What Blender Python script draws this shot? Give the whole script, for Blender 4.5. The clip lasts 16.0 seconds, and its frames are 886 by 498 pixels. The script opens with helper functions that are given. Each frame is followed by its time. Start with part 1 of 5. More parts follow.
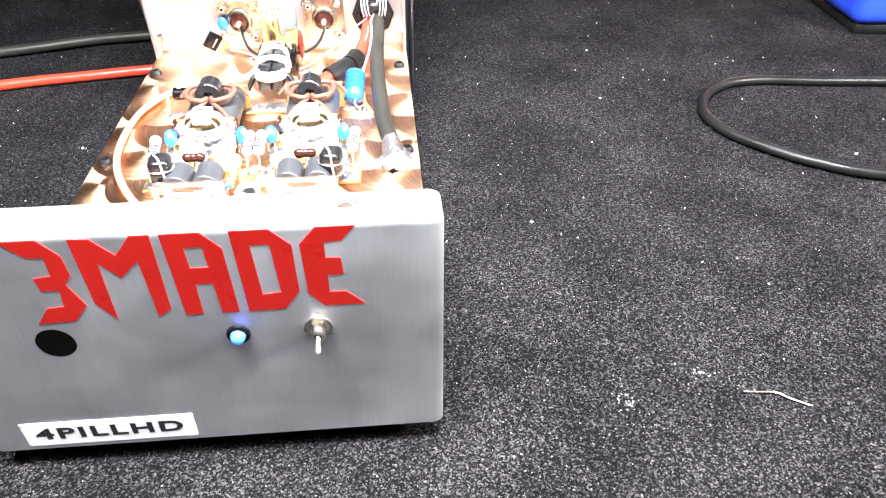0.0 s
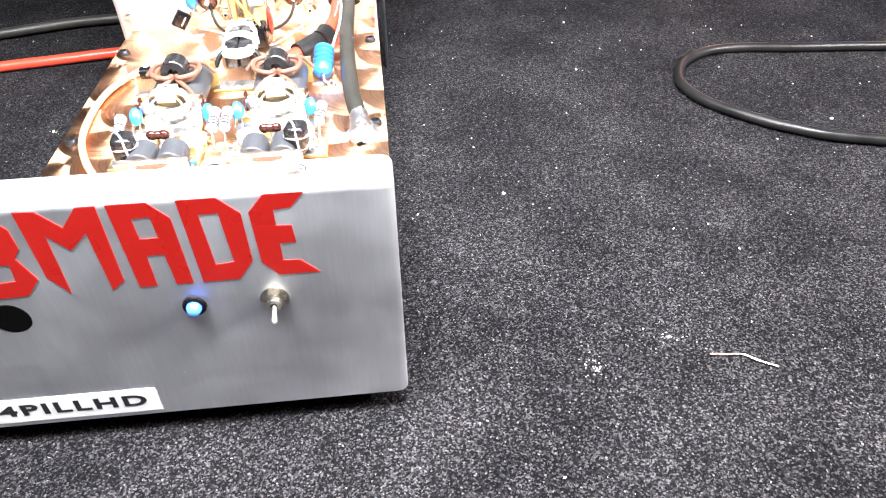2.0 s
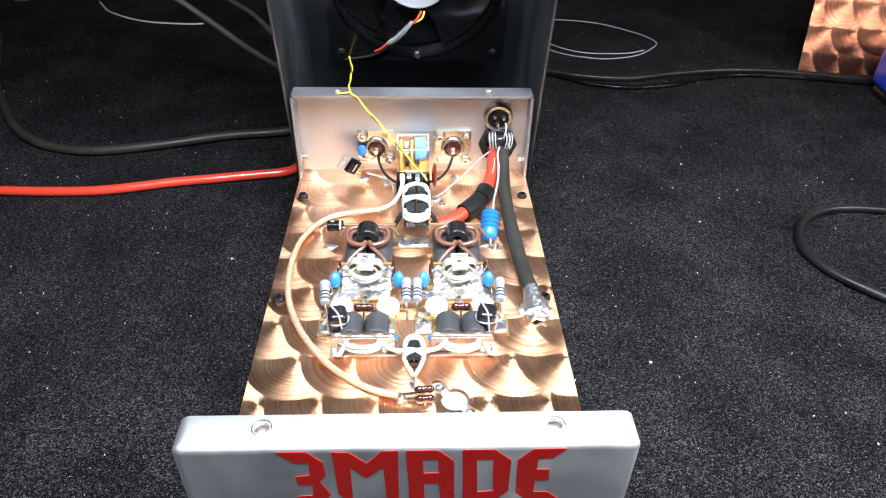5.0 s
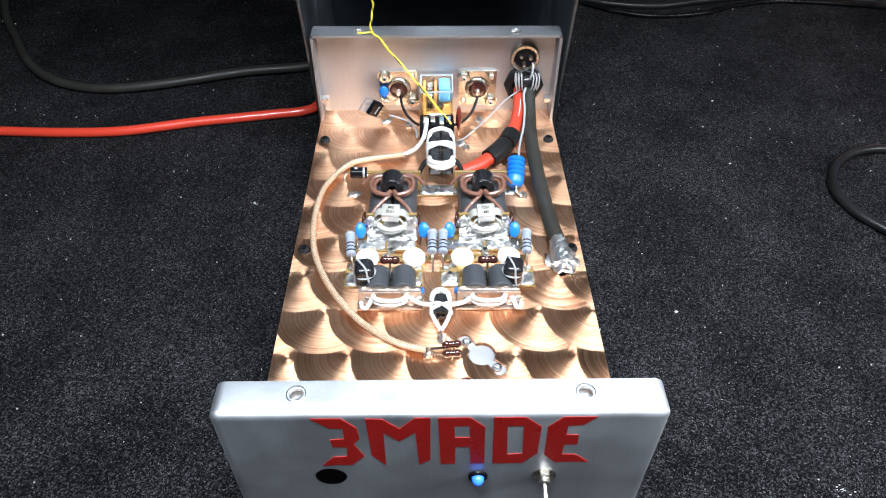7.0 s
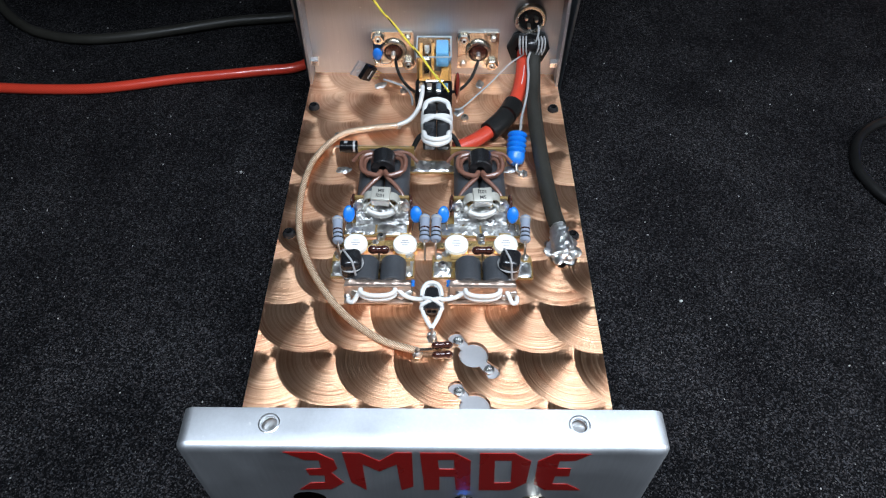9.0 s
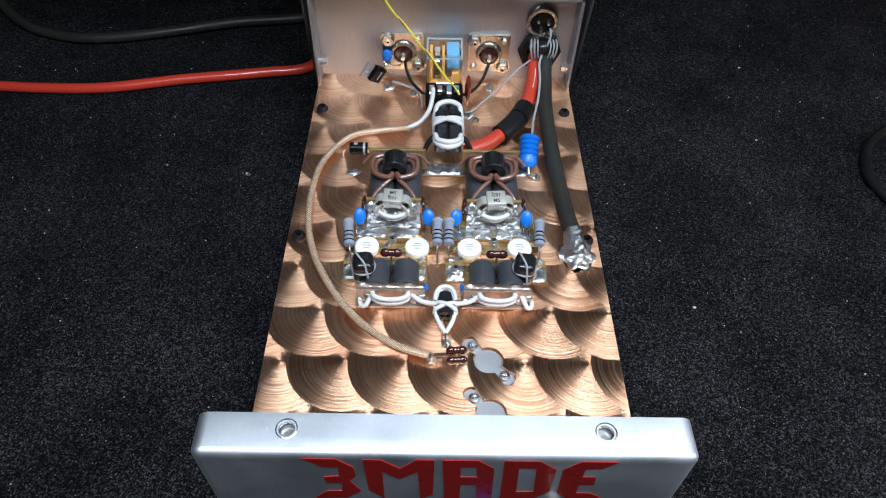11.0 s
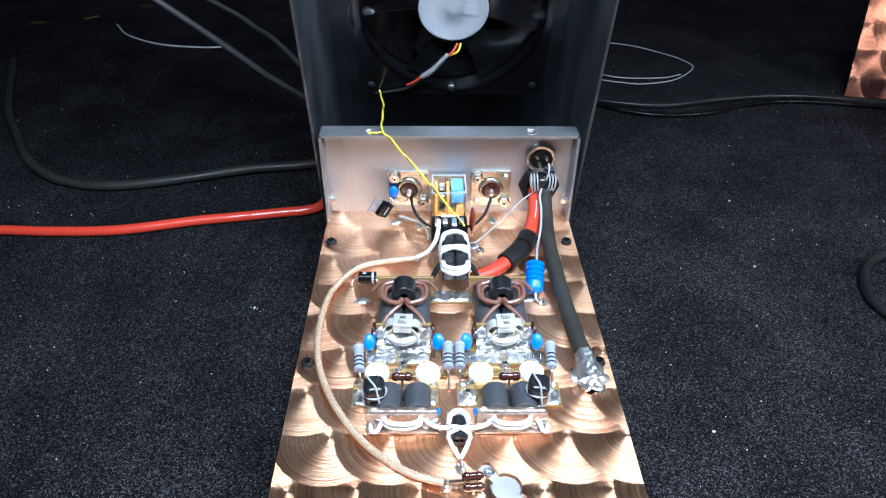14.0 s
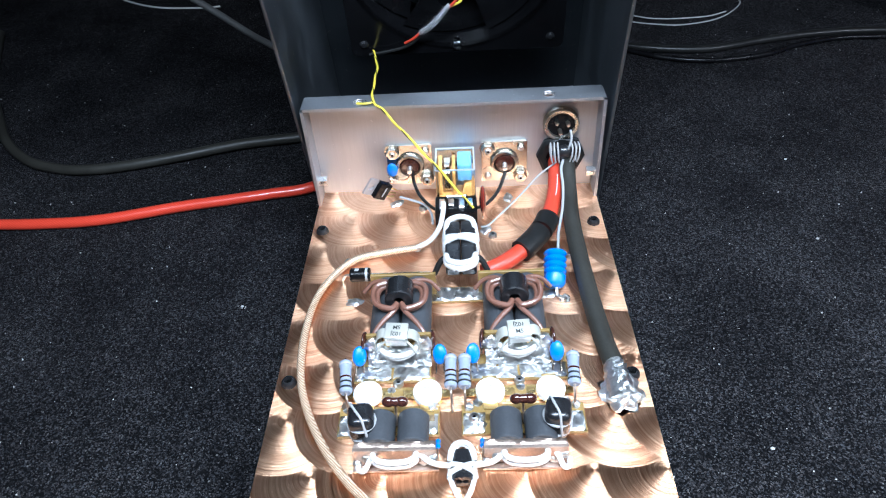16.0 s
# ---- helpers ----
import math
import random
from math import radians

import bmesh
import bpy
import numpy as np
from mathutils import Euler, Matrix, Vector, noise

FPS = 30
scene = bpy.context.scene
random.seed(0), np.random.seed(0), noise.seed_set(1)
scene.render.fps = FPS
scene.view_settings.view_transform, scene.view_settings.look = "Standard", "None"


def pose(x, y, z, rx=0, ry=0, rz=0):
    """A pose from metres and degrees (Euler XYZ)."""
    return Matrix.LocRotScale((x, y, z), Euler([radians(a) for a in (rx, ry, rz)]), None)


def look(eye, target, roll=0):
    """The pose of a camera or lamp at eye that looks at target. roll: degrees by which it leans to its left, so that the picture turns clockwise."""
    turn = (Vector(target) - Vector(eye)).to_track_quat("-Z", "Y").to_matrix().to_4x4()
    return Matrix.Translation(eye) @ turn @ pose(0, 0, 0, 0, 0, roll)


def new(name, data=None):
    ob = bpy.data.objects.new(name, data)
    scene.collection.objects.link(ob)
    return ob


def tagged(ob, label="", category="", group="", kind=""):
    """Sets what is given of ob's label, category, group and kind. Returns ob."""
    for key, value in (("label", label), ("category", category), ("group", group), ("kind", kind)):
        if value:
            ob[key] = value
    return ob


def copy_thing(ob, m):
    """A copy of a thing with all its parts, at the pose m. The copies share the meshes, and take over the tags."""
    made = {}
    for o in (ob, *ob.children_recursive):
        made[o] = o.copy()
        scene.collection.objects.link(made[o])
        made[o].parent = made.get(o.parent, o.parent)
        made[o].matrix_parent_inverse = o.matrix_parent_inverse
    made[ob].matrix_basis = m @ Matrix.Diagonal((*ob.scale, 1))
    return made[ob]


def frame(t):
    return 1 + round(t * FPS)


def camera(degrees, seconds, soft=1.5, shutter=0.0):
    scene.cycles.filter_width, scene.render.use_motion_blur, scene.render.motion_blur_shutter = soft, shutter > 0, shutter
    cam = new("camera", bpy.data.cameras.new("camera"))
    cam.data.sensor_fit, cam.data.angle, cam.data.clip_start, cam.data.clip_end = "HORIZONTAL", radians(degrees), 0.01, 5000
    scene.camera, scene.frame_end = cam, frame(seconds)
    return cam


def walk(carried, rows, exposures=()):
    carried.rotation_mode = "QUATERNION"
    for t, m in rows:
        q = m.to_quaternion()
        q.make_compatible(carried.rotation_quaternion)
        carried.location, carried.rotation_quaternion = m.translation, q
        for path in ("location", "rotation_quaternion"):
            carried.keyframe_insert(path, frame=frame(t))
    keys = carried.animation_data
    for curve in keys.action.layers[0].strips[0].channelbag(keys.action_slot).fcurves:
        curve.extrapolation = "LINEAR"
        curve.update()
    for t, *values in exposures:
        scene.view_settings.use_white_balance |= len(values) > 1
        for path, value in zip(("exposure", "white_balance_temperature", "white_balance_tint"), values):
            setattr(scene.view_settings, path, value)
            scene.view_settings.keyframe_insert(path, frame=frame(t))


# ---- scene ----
cam = camera(65.37, 16.0, soft=1.2)
EXPOSURES = [(0, 1.85, 6850, 17), (2.5, 1.85, 6850, 17), (3.5, 1.0, 6700, 14), (6, 0.35, 6300, 12), (7, 0.0, 6150, 10), (8.5, -0.85, 5980, 10), (11, -1.1, 5900, 10), (12.5, -0.7, 5650, 8), (13.5, -0.1, 5450, 8), (16, 0.0, 5400, 8)]
PATH = [
    (0, (0.06377, -0.15944, 0.21611), (0.2081, 1.40611, -1.0201), 0.3),
    (0.5, (0.07211, -0.15949, 0.21529), (0.20121, 1.40378, -1.02549), -0.8),
    (1, (0.06918, -0.15799, 0.21238), (0.18862, 1.40176, -1.03379), -0.6),
    (1.5, (0.0708, -0.162, 0.20909), (0.20972, 1.38671, -1.04877), -0.4),
    (2, (0.077, -0.16358, 0.21092), (0.22313, 1.37312, -1.06078), -1.0),
    (2.5, (0.06633, -0.1618, 0.21423), (0.18616, 1.3788, -1.05549), -0.7),
    (3, (0.04986, -0.15235, 0.23558), (0.14697, 1.42061, -0.99582), -0.2),
    (3.5, (0.01531, -0.12921, 0.26304), (0.14079, 1.47243, -0.92819), 2.1),
    (3.7, (0.003, -0.131, 0.274), (0.115, 1.480, -0.905), 2.5),
    (5.8, (0.004, -0.148, 0.295), (0.057, 1.432, -0.930), 0.7),
    (6, (0.00102, -0.14896, 0.2952), (0.0598, 1.42911, -0.9321), 0.8),
    (6.5, (-0.00251, -0.12811, 0.29212), (0.02799, 1.34082, -1.06482), 0.2),
    (7, (-0.00167, -0.12905, 0.30375), (0.02142, 1.31327, -1.0816), 0.3),
    (7.5, (0.00331, -0.10242, 0.307), (0.05014, 1.24499, -1.17026), 1.1),
    (8, (0.00103, -0.09446, 0.30678), (0.04199, 1.19172, -1.22425), 1.8),
    (8.5, (0.00235, -0.09386, 0.30807), (0.02217, 1.20304, -1.21432), 1.4),
    (8.7, (0.005, -0.093, 0.309), (0.012, 1.199, -1.218), 0.7),
    (10.8, (-0.002, -0.090, 0.305), (0.013, 1.212, -1.213), 1.1),
    (11, (-0.00508, -0.08973, 0.30321), (0.02375, 1.21892, -1.20893), 1.9),
    (11.5, (-0.00494, -0.09344, 0.30998), (0.03217, 1.29554, -1.12855), 1.9),
    (12, (-0.00629, -0.0902, 0.31429), (0.03541, 1.31905, -1.10426), 1.5),
    (12.5, (-0.00942, -0.09067, 0.31623), (0.02916, 1.44198, -0.9681), 2.0),
    (13, (-0.00586, -0.09809, 0.30567), (0.01702, 1.45088, -0.9593), 1.5),
    (13.5, (-0.00547, -0.11364, 0.28832), (0.03214, 1.49278, -0.90248), 1.4),
    (14, (-0.01157, -0.10097, 0.29383), (0.02402, 1.50682, -0.89518), 0.7),
    (14.5, (-0.01542, -0.06851, 0.27612), (0.01405, 1.50744, -0.95495), 0.0),
    (15, (-0.00617, -0.01436, 0.27671), (-0.08181, 1.54982, -0.96733), -1.4),
    (15.5, (0.00075, -0.0503, 0.28651), (-0.08876, 1.5304, -0.93552), -3.9),
    (16, (0.00673, -0.0436, 0.27481), (-0.07188, 1.47528, -1.02397), -3.9),
]
walk(cam, [(t, look(eye, target, roll)) for t, eye, target, roll in PATH], EXPOSURES)

# ---- world and lamps ----
world = bpy.data.worlds.new("room_dark")
scene.world = world
world.use_nodes = True
world.node_tree.nodes["Background"].inputs[0].default_value = (0.75, 0.85, 1.0, 1)
world.node_tree.nodes["Background"].inputs[1].default_value = 0.006


def lamp(name, eye, target, watts, size, deep, color=(1, 1, 1), spread=180):
    data = bpy.data.lights.new(name, "AREA")
    data.shape, data.size, data.size_y, data.energy, data.color, data.spread = "RECTANGLE", size, deep, watts, color, radians(spread)
    ob = new(name, data)
    ob.matrix_world = look(eye, target)
    return ob


lamp("bench_lamp", (0.07, -0.05, 0.56), (0.04, 0.09, 0.0), 8.0, 0.52, 0.12, (0.93, 1.0, 1.06), 150)
lamp("side_lamp", (0.80, -0.14, 0.52), (0.24, 0.12, 0.0), 3.2, 0.22, 0.12, (1.0, 0.98, 0.97), 130)
# weak unseen fill from above, added for a little ambient light
lamp("overhead_fill", (0.0, -0.2, 2.3), (0.0, 0.1, 0.0), 0.35, 0.9, 0.9, (0.85, 0.95, 1.1))

# ---- materials ----
MATS = {}


class Nodes:
    """Small helper to write node trees as expressions."""

    def __init__(self, name):
        self.mat = bpy.data.materials.new(name)
        self.mat.use_nodes = True
        self.tree = self.mat.node_tree
        self.bsdf = self.tree.nodes["Principled BSDF"]

    def node(self, kind, **props):
        n = self.tree.nodes.new(kind)
        for k, v in props.items():
            setattr(n, k, v)
        return n

    def put(self, socket, value):
        if isinstance(value, (int, float)):
            socket.default_value = value
        elif isinstance(value, tuple):
            socket.default_value = value if len(value) != 3 or socket.type == "VECTOR" else (*value, 1)
        else:
            self.tree.links.new(value, socket)

    def m(self, op, a, b=0.0, c=0.0):
        n = self.node("ShaderNodeMath", operation=op)
        for s, v in zip(n.inputs, (a, b, c)):
            self.put(s, v)
        return n.outputs[0]

    def mix(self, f, a, b):
        n = self.node("ShaderNodeMix", data_type="RGBA")
        self.put(n.inputs["Factor"], f)
        self.put(n.inputs[6], a)
        self.put(n.inputs[7], b)
        return n.outputs[2]

    def coords(self):
        return self.node("ShaderNodeTexCoord").outputs["Object"]

    def noise(self, scale, detail=3.0, rough=0.55, vec=None, stretch=None):
        vec = vec or self.coords()
        if stretch:
            mp = self.node("ShaderNodeMapping")
            self.put(mp.inputs["Vector"], vec)
            mp.inputs["Scale"].default_value = stretch
            vec = mp.outputs[0]
        n = self.node("ShaderNodeTexNoise")
        self.put(n.inputs["Vector"], vec)
        n.inputs["Scale"].default_value, n.inputs["Detail"].default_value = scale, detail
        n.inputs["Roughness"].default_value = rough
        return n.outputs["Fac"]

    def ramp(self, f, a, b, lo=0.0, hi=1.0):
        n = self.node("ShaderNodeMapRange")
        for s, v in zip(n.inputs, (f, a, b, lo, hi)):
            self.put(s, v)
        return n.outputs[0]

    def bump(self, height, strength=0.3, distance=0.001):
        n = self.node("ShaderNodeBump")
        n.inputs["Strength"].default_value, n.inputs["Distance"].default_value = strength, distance
        self.put(n.inputs["Height"], height)
        self.put(self.bsdf.inputs["Normal"], n.outputs[0])

    def set(self, **kw):
        names = {"base": "Base Color", "rough": "Roughness", "metal": "Metallic", "trans": "Transmission Weight",
                 "ior": "IOR", "coat": "Coat Weight", "spec": "Specular IOR Level", "aniso": "Anisotropic",
                 "tangent": "Tangent", "emit": "Emission Color", "glow": "Emission Strength", "alpha": "Alpha"}
        for k, v in kw.items():
            self.put(self.bsdf.inputs[names[k]], v)


def plain(name, base, rough=0.5, metal=0.0, vary=0.25, grain=400.0, relief=0.15, coat=0.0, spec=0.5):
    """A material with stains at one scale and grain at a finer one."""
    n = Nodes(name)
    big, fine = n.noise(grain * 0.12, 3), n.noise(grain * 2.5, 4)
    f = n.m("ADD", n.m("MULTIPLY", big, 0.6), n.m("MULTIPLY", fine, 0.4))
    f = n.ramp(f, 0.3, 0.7)
    dark = tuple(c * (1 - vary) for c in base)
    light = tuple(min(1.0, c * (1 + vary * 0.6)) for c in base)
    n.set(base=n.mix(f, dark, light), rough=n.ramp(big, 0.3, 0.7, max(0.03, rough - 0.08), min(1, rough + 0.1)), metal=metal, coat=coat, spec=spec)
    n.bump(fine, relief, 0.0004)
    MATS[name] = n.mat
    return n.mat


def brushed(name, base, rough, stretch):
    """Brushed aluminium: fine scratches along one axis, a few stains."""
    n = Nodes(name)
    scratch = n.noise(900, 4, 0.7, stretch=stretch)
    stain = n.noise(28, 4, 0.6)
    fleck = n.ramp(n.noise(420, 2), 0.70, 0.76)
    f = n.ramp(n.m("ADD", n.m("MULTIPLY", scratch, 0.5), n.m("MULTIPLY", stain, 0.5)), 0.35, 0.65)
    col = n.mix(f, tuple(c * 0.92 for c in base), tuple(min(1, c * 1.05) for c in base))
    n.set(base=n.mix(n.m("MULTIPLY", fleck, 0.35), col, (0.9, 0.9, 0.88)), metal=1.0,
          rough=n.ramp(stain, 0.3, 0.7, rough - 0.06, rough + 0.08))
    n.bump(scratch, 0.06, 0.0003)
    MATS[name] = n.mat
    return n.mat


def swirled_copper(name, pitch, radius, x0, y0, dark, light):
    """Copper finished with overlapping round swirls in staggered rows; brushing runs in circles round each swirl's centre."""
    n = Nodes(name)
    sep = n.node("ShaderNodeSeparateXYZ")
    wob = n.noise(14, 1)
    n.put(sep.inputs[0], n.coords())
    x = n.m("DIVIDE", n.m("SUBTRACT", sep.outputs[0], x0), pitch)
    y = n.m("DIVIDE", n.m("SUBTRACT", sep.outputs[1], y0), pitch)
    r0 = n.m("FLOOR", y)
    out = None
    # from the lowest disc to the topmost
    for dr, dc in ((0, 0), (0, 1), (1, 0), (1, 1)):
        r = n.m("ADD", r0, float(dr))
        shift = n.m("MULTIPLY", n.m("PINGPONG", r, 1.0), 0.5)
        u = n.m("SUBTRACT", x, shift)
        c = n.m("ADD", n.m("FLOOR", u), float(dc))
        wn = n.node("ShaderNodeTexWhiteNoise", noise_dimensions="2D")
        cb = n.node("ShaderNodeCombineXYZ")
        n.put(cb.inputs[0], c)
        n.put(cb.inputs[1], r)
        n.put(wn.inputs["Vector"], cb.outputs[0])
        jit = n.node("ShaderNodeSeparateColor")
        n.put(jit.inputs[0], wn.outputs["Color"])
        dx = n.m("ADD", n.m("SUBTRACT", u, c), n.m("MULTIPLY", n.m("SUBTRACT", jit.outputs[0], 0.5), 0.08))
        dy = n.m("ADD", n.m("SUBTRACT", y, r), n.m("MULTIPLY", n.m("SUBTRACT", jit.outputs[1], 0.5), 0.08))
        d = n.m("SQRT", n.m("ADD", n.m("MULTIPLY", dx, dx), n.m("MULTIPLY", dy, dy)))
        inside = n.m("LESS_THAN", d, radius / pitch)
        if out is None:
            out = (dx, dy, d, wn.outputs["Value"])
        else:
            pick = lambda a, b: n.m("ADD", n.m("MULTIPLY", a, n.m("SUBTRACT", 1.0, inside)), n.m("MULTIPLY", b, inside))
            out = tuple(pick(a, b) for a, b in zip(out, (dx, dy, d, wn.outputs["Value"])))
    dx, dy, d, rnd = out
    tan = n.node("ShaderNodeCombineXYZ")
    n.put(tan.inputs[0], dx)
    n.put(tan.inputs[1], dy)
    vt = n.node("ShaderNodeVectorTransform", vector_type="VECTOR", convert_from="OBJECT", convert_to="WORLD")
    n.put(vt.inputs[0], tan.outputs[0])
    ringv = n.node("ShaderNodeCombineXYZ")
    n.put(ringv.inputs[0], n.m("MULTIPLY", d, 1.0))
    n.put(ringv.inputs[1], n.m("MULTIPLY", rnd, 37.0))
    ring = n.noise(26, 4, 0.75, vec=ringv.outputs[0])
    stain = n.noise(60, 3)
    f = n.ramp(n.m("ADD", n.m("MULTIPLY", ring, 0.7), n.m("MULTIPLY", stain, 0.3)), 0.36, 0.64)
    n.set(base=n.mix(f, dark, light), metal=1.0, aniso=0.77, tangent=vt.outputs[0],
          rough=n.ramp(ring, 0.3, 0.7, 0.31, 0.47))
    n.bump(ring, 0.5, 0.0007)
    MATS[name] = n.mat
    return n.mat


def rubber_mat():
    """Black crumb rubber: dense dark grains with many small pale ones, scuffed with dust."""
    n = Nodes("crumb_rubber")
    co = n.coords()
    v = n.node("ShaderNodeTexVoronoi", feature="F1")
    n.put(v.inputs["Vector"], co)
    v.inputs["Scale"].default_value = 1550
    sc = n.node("ShaderNodeSeparateColor")
    n.put(sc.inputs[0], v.outputs["Color"])
    dust = n.ramp(n.noise(17, 4, 0.62), 0.40, 0.70)
    grain = n.noise(1900, 3, 0.65)
    pale = n.m("MULTIPLY", n.m("POWER", sc.outputs[0], 3.8), n.ramp(grain, 0.35, 0.65, 0.4, 1.2))
    v2 = n.node("ShaderNodeTexVoronoi", feature="F1")
    n.put(v2.inputs["Vector"], co)
    v2.inputs["Scale"].default_value = 520
    sc2 = n.node("ShaderNodeSeparateColor")
    n.put(sc2.inputs[0], v2.outputs["Color"])
    chunk = n.m("MULTIPLY", n.m("POWER", sc2.outputs[0], 7.0), n.ramp(v2.outputs["Distance"], 0.15, 0.5, 1.0, 0.0))
    pale = n.m("ADD", n.m("MULTIPLY", pale, 0.95), n.m("MULTIPLY", chunk, 0.45))
    pale = n.m("MULTIPLY", pale, n.ramp(dust, 0, 1, 0.58, 1.3))
    flake = n.m("MULTIPLY", n.ramp(sc.outputs[2], 0.98, 1.0), 0.5)
    tint = n.mix(sc.outputs[1], (0.096, 0.084, 0.083), (0.082, 0.085, 0.096))
    col = n.mix(pale, (0.0028, 0.0028, 0.0034), tint)
    col = n.mix(flake, col, (0.22, 0.215, 0.21))
    col = n.mix(n.m("MULTIPLY", dust, 0.018), col, (0.15, 0.145, 0.14))
    n.set(base=col, rough=0.9, spec=0.04)
    h = n.m("ADD", n.m("MULTIPLY", sc.outputs[1], 0.6), n.m("MULTIPLY", v.outputs["Distance"], -0.6))
    n.bump(n.m("ADD", h, n.m("MULTIPLY", grain, 0.4)), 0.9, 0.0012)
    MATS["crumb_rubber"] = n.mat
    return n.mat


def clear(name, tint, rough=0.05, alpha=1.0):
    n = Nodes(name)
    n.set(base=tint, rough=n.ramp(n.noise(200, 2), 0.3, 0.7, rough, rough + 0.06), trans=1.0, ior=1.45)
    MATS[name] = n.mat
    return n.mat


def braid(name, base, wire, scale=520, metal=0.35):
    """Clear-jacketed braid: fine crossing strands."""
    n = Nodes(name)
    w1 = n.node("ShaderNodeTexWave", wave_type="BANDS", bands_direction="DIAGONAL")
    n.put(w1.inputs["Vector"], n.coords())
    w1.inputs["Scale"].default_value, w1.inputs["Distortion"].default_value = scale, 2.5
    w2 = n.noise(700, 2)
    f = n.m("MULTIPLY", w1.outputs["Fac"], n.ramp(w2, 0.3, 0.6, 0.5, 1.0))
    n.set(base=n.mix(f, base, wire), rough=0.3, metal=metal, coat=0.6)
    n.bump(w1.outputs["Fac"], 0.4 if metal else 0.12, 0.0003)
    MATS[name] = n.mat
    return n.mat


def glow(name, base, color, strength):
    n = Nodes(name)
    n.set(base=base, rough=0.2, emit=color, glow=strength)
    MATS[name] = n.mat
    return n.mat


def solder_mat():
    n = Nodes("solder")
    big, fine = n.noise(150, 2, 0.5), n.noise(700, 3)
    n.set(base=n.mix(n.ramp(big, 0.35, 0.65), (0.36, 0.355, 0.34), (0.84, 0.84, 0.83)), metal=1.0, rough=n.ramp(fine, 0.3, 0.7, 0.26, 0.48))
    n.bump(n.m("ADD", n.m("MULTIPLY", big, 0.85), n.m("MULTIPLY", fine, 0.15)), 0.75, 0.0032)
    MATS["solder"] = n.mat
    return n.mat


COPPER = swirled_copper("swirled_copper", 0.027, 0.0255, 0.0105, 0.072, (0.68, 0.29, 0.15), (1.0, 0.66, 0.42))
COPPER_RED = swirled_copper("reddish_swirled_copper", 0.027, 0.0255, 0.009, 0.072, (0.62, 0.20, 0.10), (1.0, 0.46, 0.27))
ALU = brushed("brushed_aluminium", (0.60, 0.62, 0.645), 0.5, (1, 1, 0.05))
# rear panel's copy, darkened in colour to offset light reflected off the copper
ALU_V = brushed("brushed_aluminium_dimmed", (0.45, 0.465, 0.49), 0.50, (1, 1, 0.04))
# bare aluminium again, the lid's shade put in as a darker base colour
ALU_LID = brushed("shaded_aluminium", (0.24, 0.265, 0.29), 0.38, (1, 1, 0.04))
CAST = plain("cast_aluminium", (0.45, 0.46, 0.47), 0.5, 1.0)
MAT = rubber_mat()
RED_VINYL = plain("red_vinyl", (0.34, 0.009, 0.006), 0.30, vary=0.12)
WHITE_PAPER = plain("white_label", (0.68, 0.69, 0.70), 0.5, vary=0.08)
BLACK_INK = plain("black_ink", (0.012, 0.012, 0.013), 0.45)
# near-black without gloss, for discs that paint the shade inside holes
BLACK_VOID = plain("hole_shade_black", (0.003, 0.003, 0.003), 0.9, spec=0.0)
CHROME = plain("chrome", (0.85, 0.84, 0.82), 0.27, 1.0, vary=0.15)
NICKEL = plain("nickel", (0.62, 0.58, 0.50), 0.24, 1.0, vary=0.25)
TIN = plain("tinned_steel", (0.70, 0.70, 0.69), 0.3, 1.0, vary=0.25)
SOLDER = solder_mat()
BLACK_STEEL = plain("black_steel", (0.03, 0.03, 0.032), 0.28, 0.6)
FERRITE = plain("ferrite", (0.011, 0.011, 0.012), 0.26, vary=0.35)
FERRITE_GREY = plain("grey_ferrite", (0.042, 0.045, 0.05), 0.45, vary=0.3)
BLACK_PLASTIC = plain("black_plastic", (0.004, 0.004, 0.0045), 0.26, vary=0.3, spec=0.14)
FAN_PLASTIC = plain("glossy_black_fan_plastic", (0.0035, 0.0035, 0.004), 0.2, vary=0.3, relief=0.05, spec=0.45)
BLACK_RUBBER = plain("black_rubber_jacket", (0.010, 0.010, 0.0098), 0.36, vary=0.4, spec=0.25)
# black jacket lightened to grey: the light on the far cables is in the colour
PALE_RUBBER = plain("lit_grey_jacket", (0.085, 0.085, 0.082), 0.5, vary=0.4)
GREY_RUBBER = plain("worn_grey_jacket", (0.026, 0.025, 0.021), 0.42, vary=0.35, spec=0.3)
STRANDED_RED = braid("stranded_red_jacket", (0.48, 0.034, 0.016), (0.64, 0.062, 0.032), 300, 0.0)
RED_RUBBER = plain("red_jacket", (0.50, 0.045, 0.02), 0.42, vary=0.2)
BROWN_WIRE = plain("brown_enamel_wire", (0.16, 0.072, 0.048), 0.35, vary=0.3, coat=0.3)
WHITE_WIRE = plain("white_teflon_wire", (0.62, 0.615, 0.59), 0.35, vary=0.12)
GREY_WIRE = plain("grey_wire", (0.33, 0.33, 0.33), 0.4, vary=0.15)
YELLOW_WIRE = plain("yellow_wire", (0.70, 0.56, 0.05), 0.4, vary=0.2)
BARE_WIRE = plain("bare_copper_wire", (0.75, 0.62, 0.52), 0.25, 1.0)
FR4 = plain("tan_circuit_board", (0.22, 0.14, 0.04), 0.4, vary=0.3, coat=0.3)
CERAMIC = plain("white_ceramic", (0.82, 0.80, 0.74), 0.45, vary=0.08)
GOLD = plain("gold_flange", (0.75, 0.52, 0.22), 0.3, 1.0)
RESISTOR = plain("grey_blue_resistor_body", (0.23, 0.26, 0.32), 0.35, vary=0.12)
BLUE_EPOXY = plain("blue_epoxy", (0.014, 0.165, 0.62), 0.36, vary=0.2, coat=0.12)
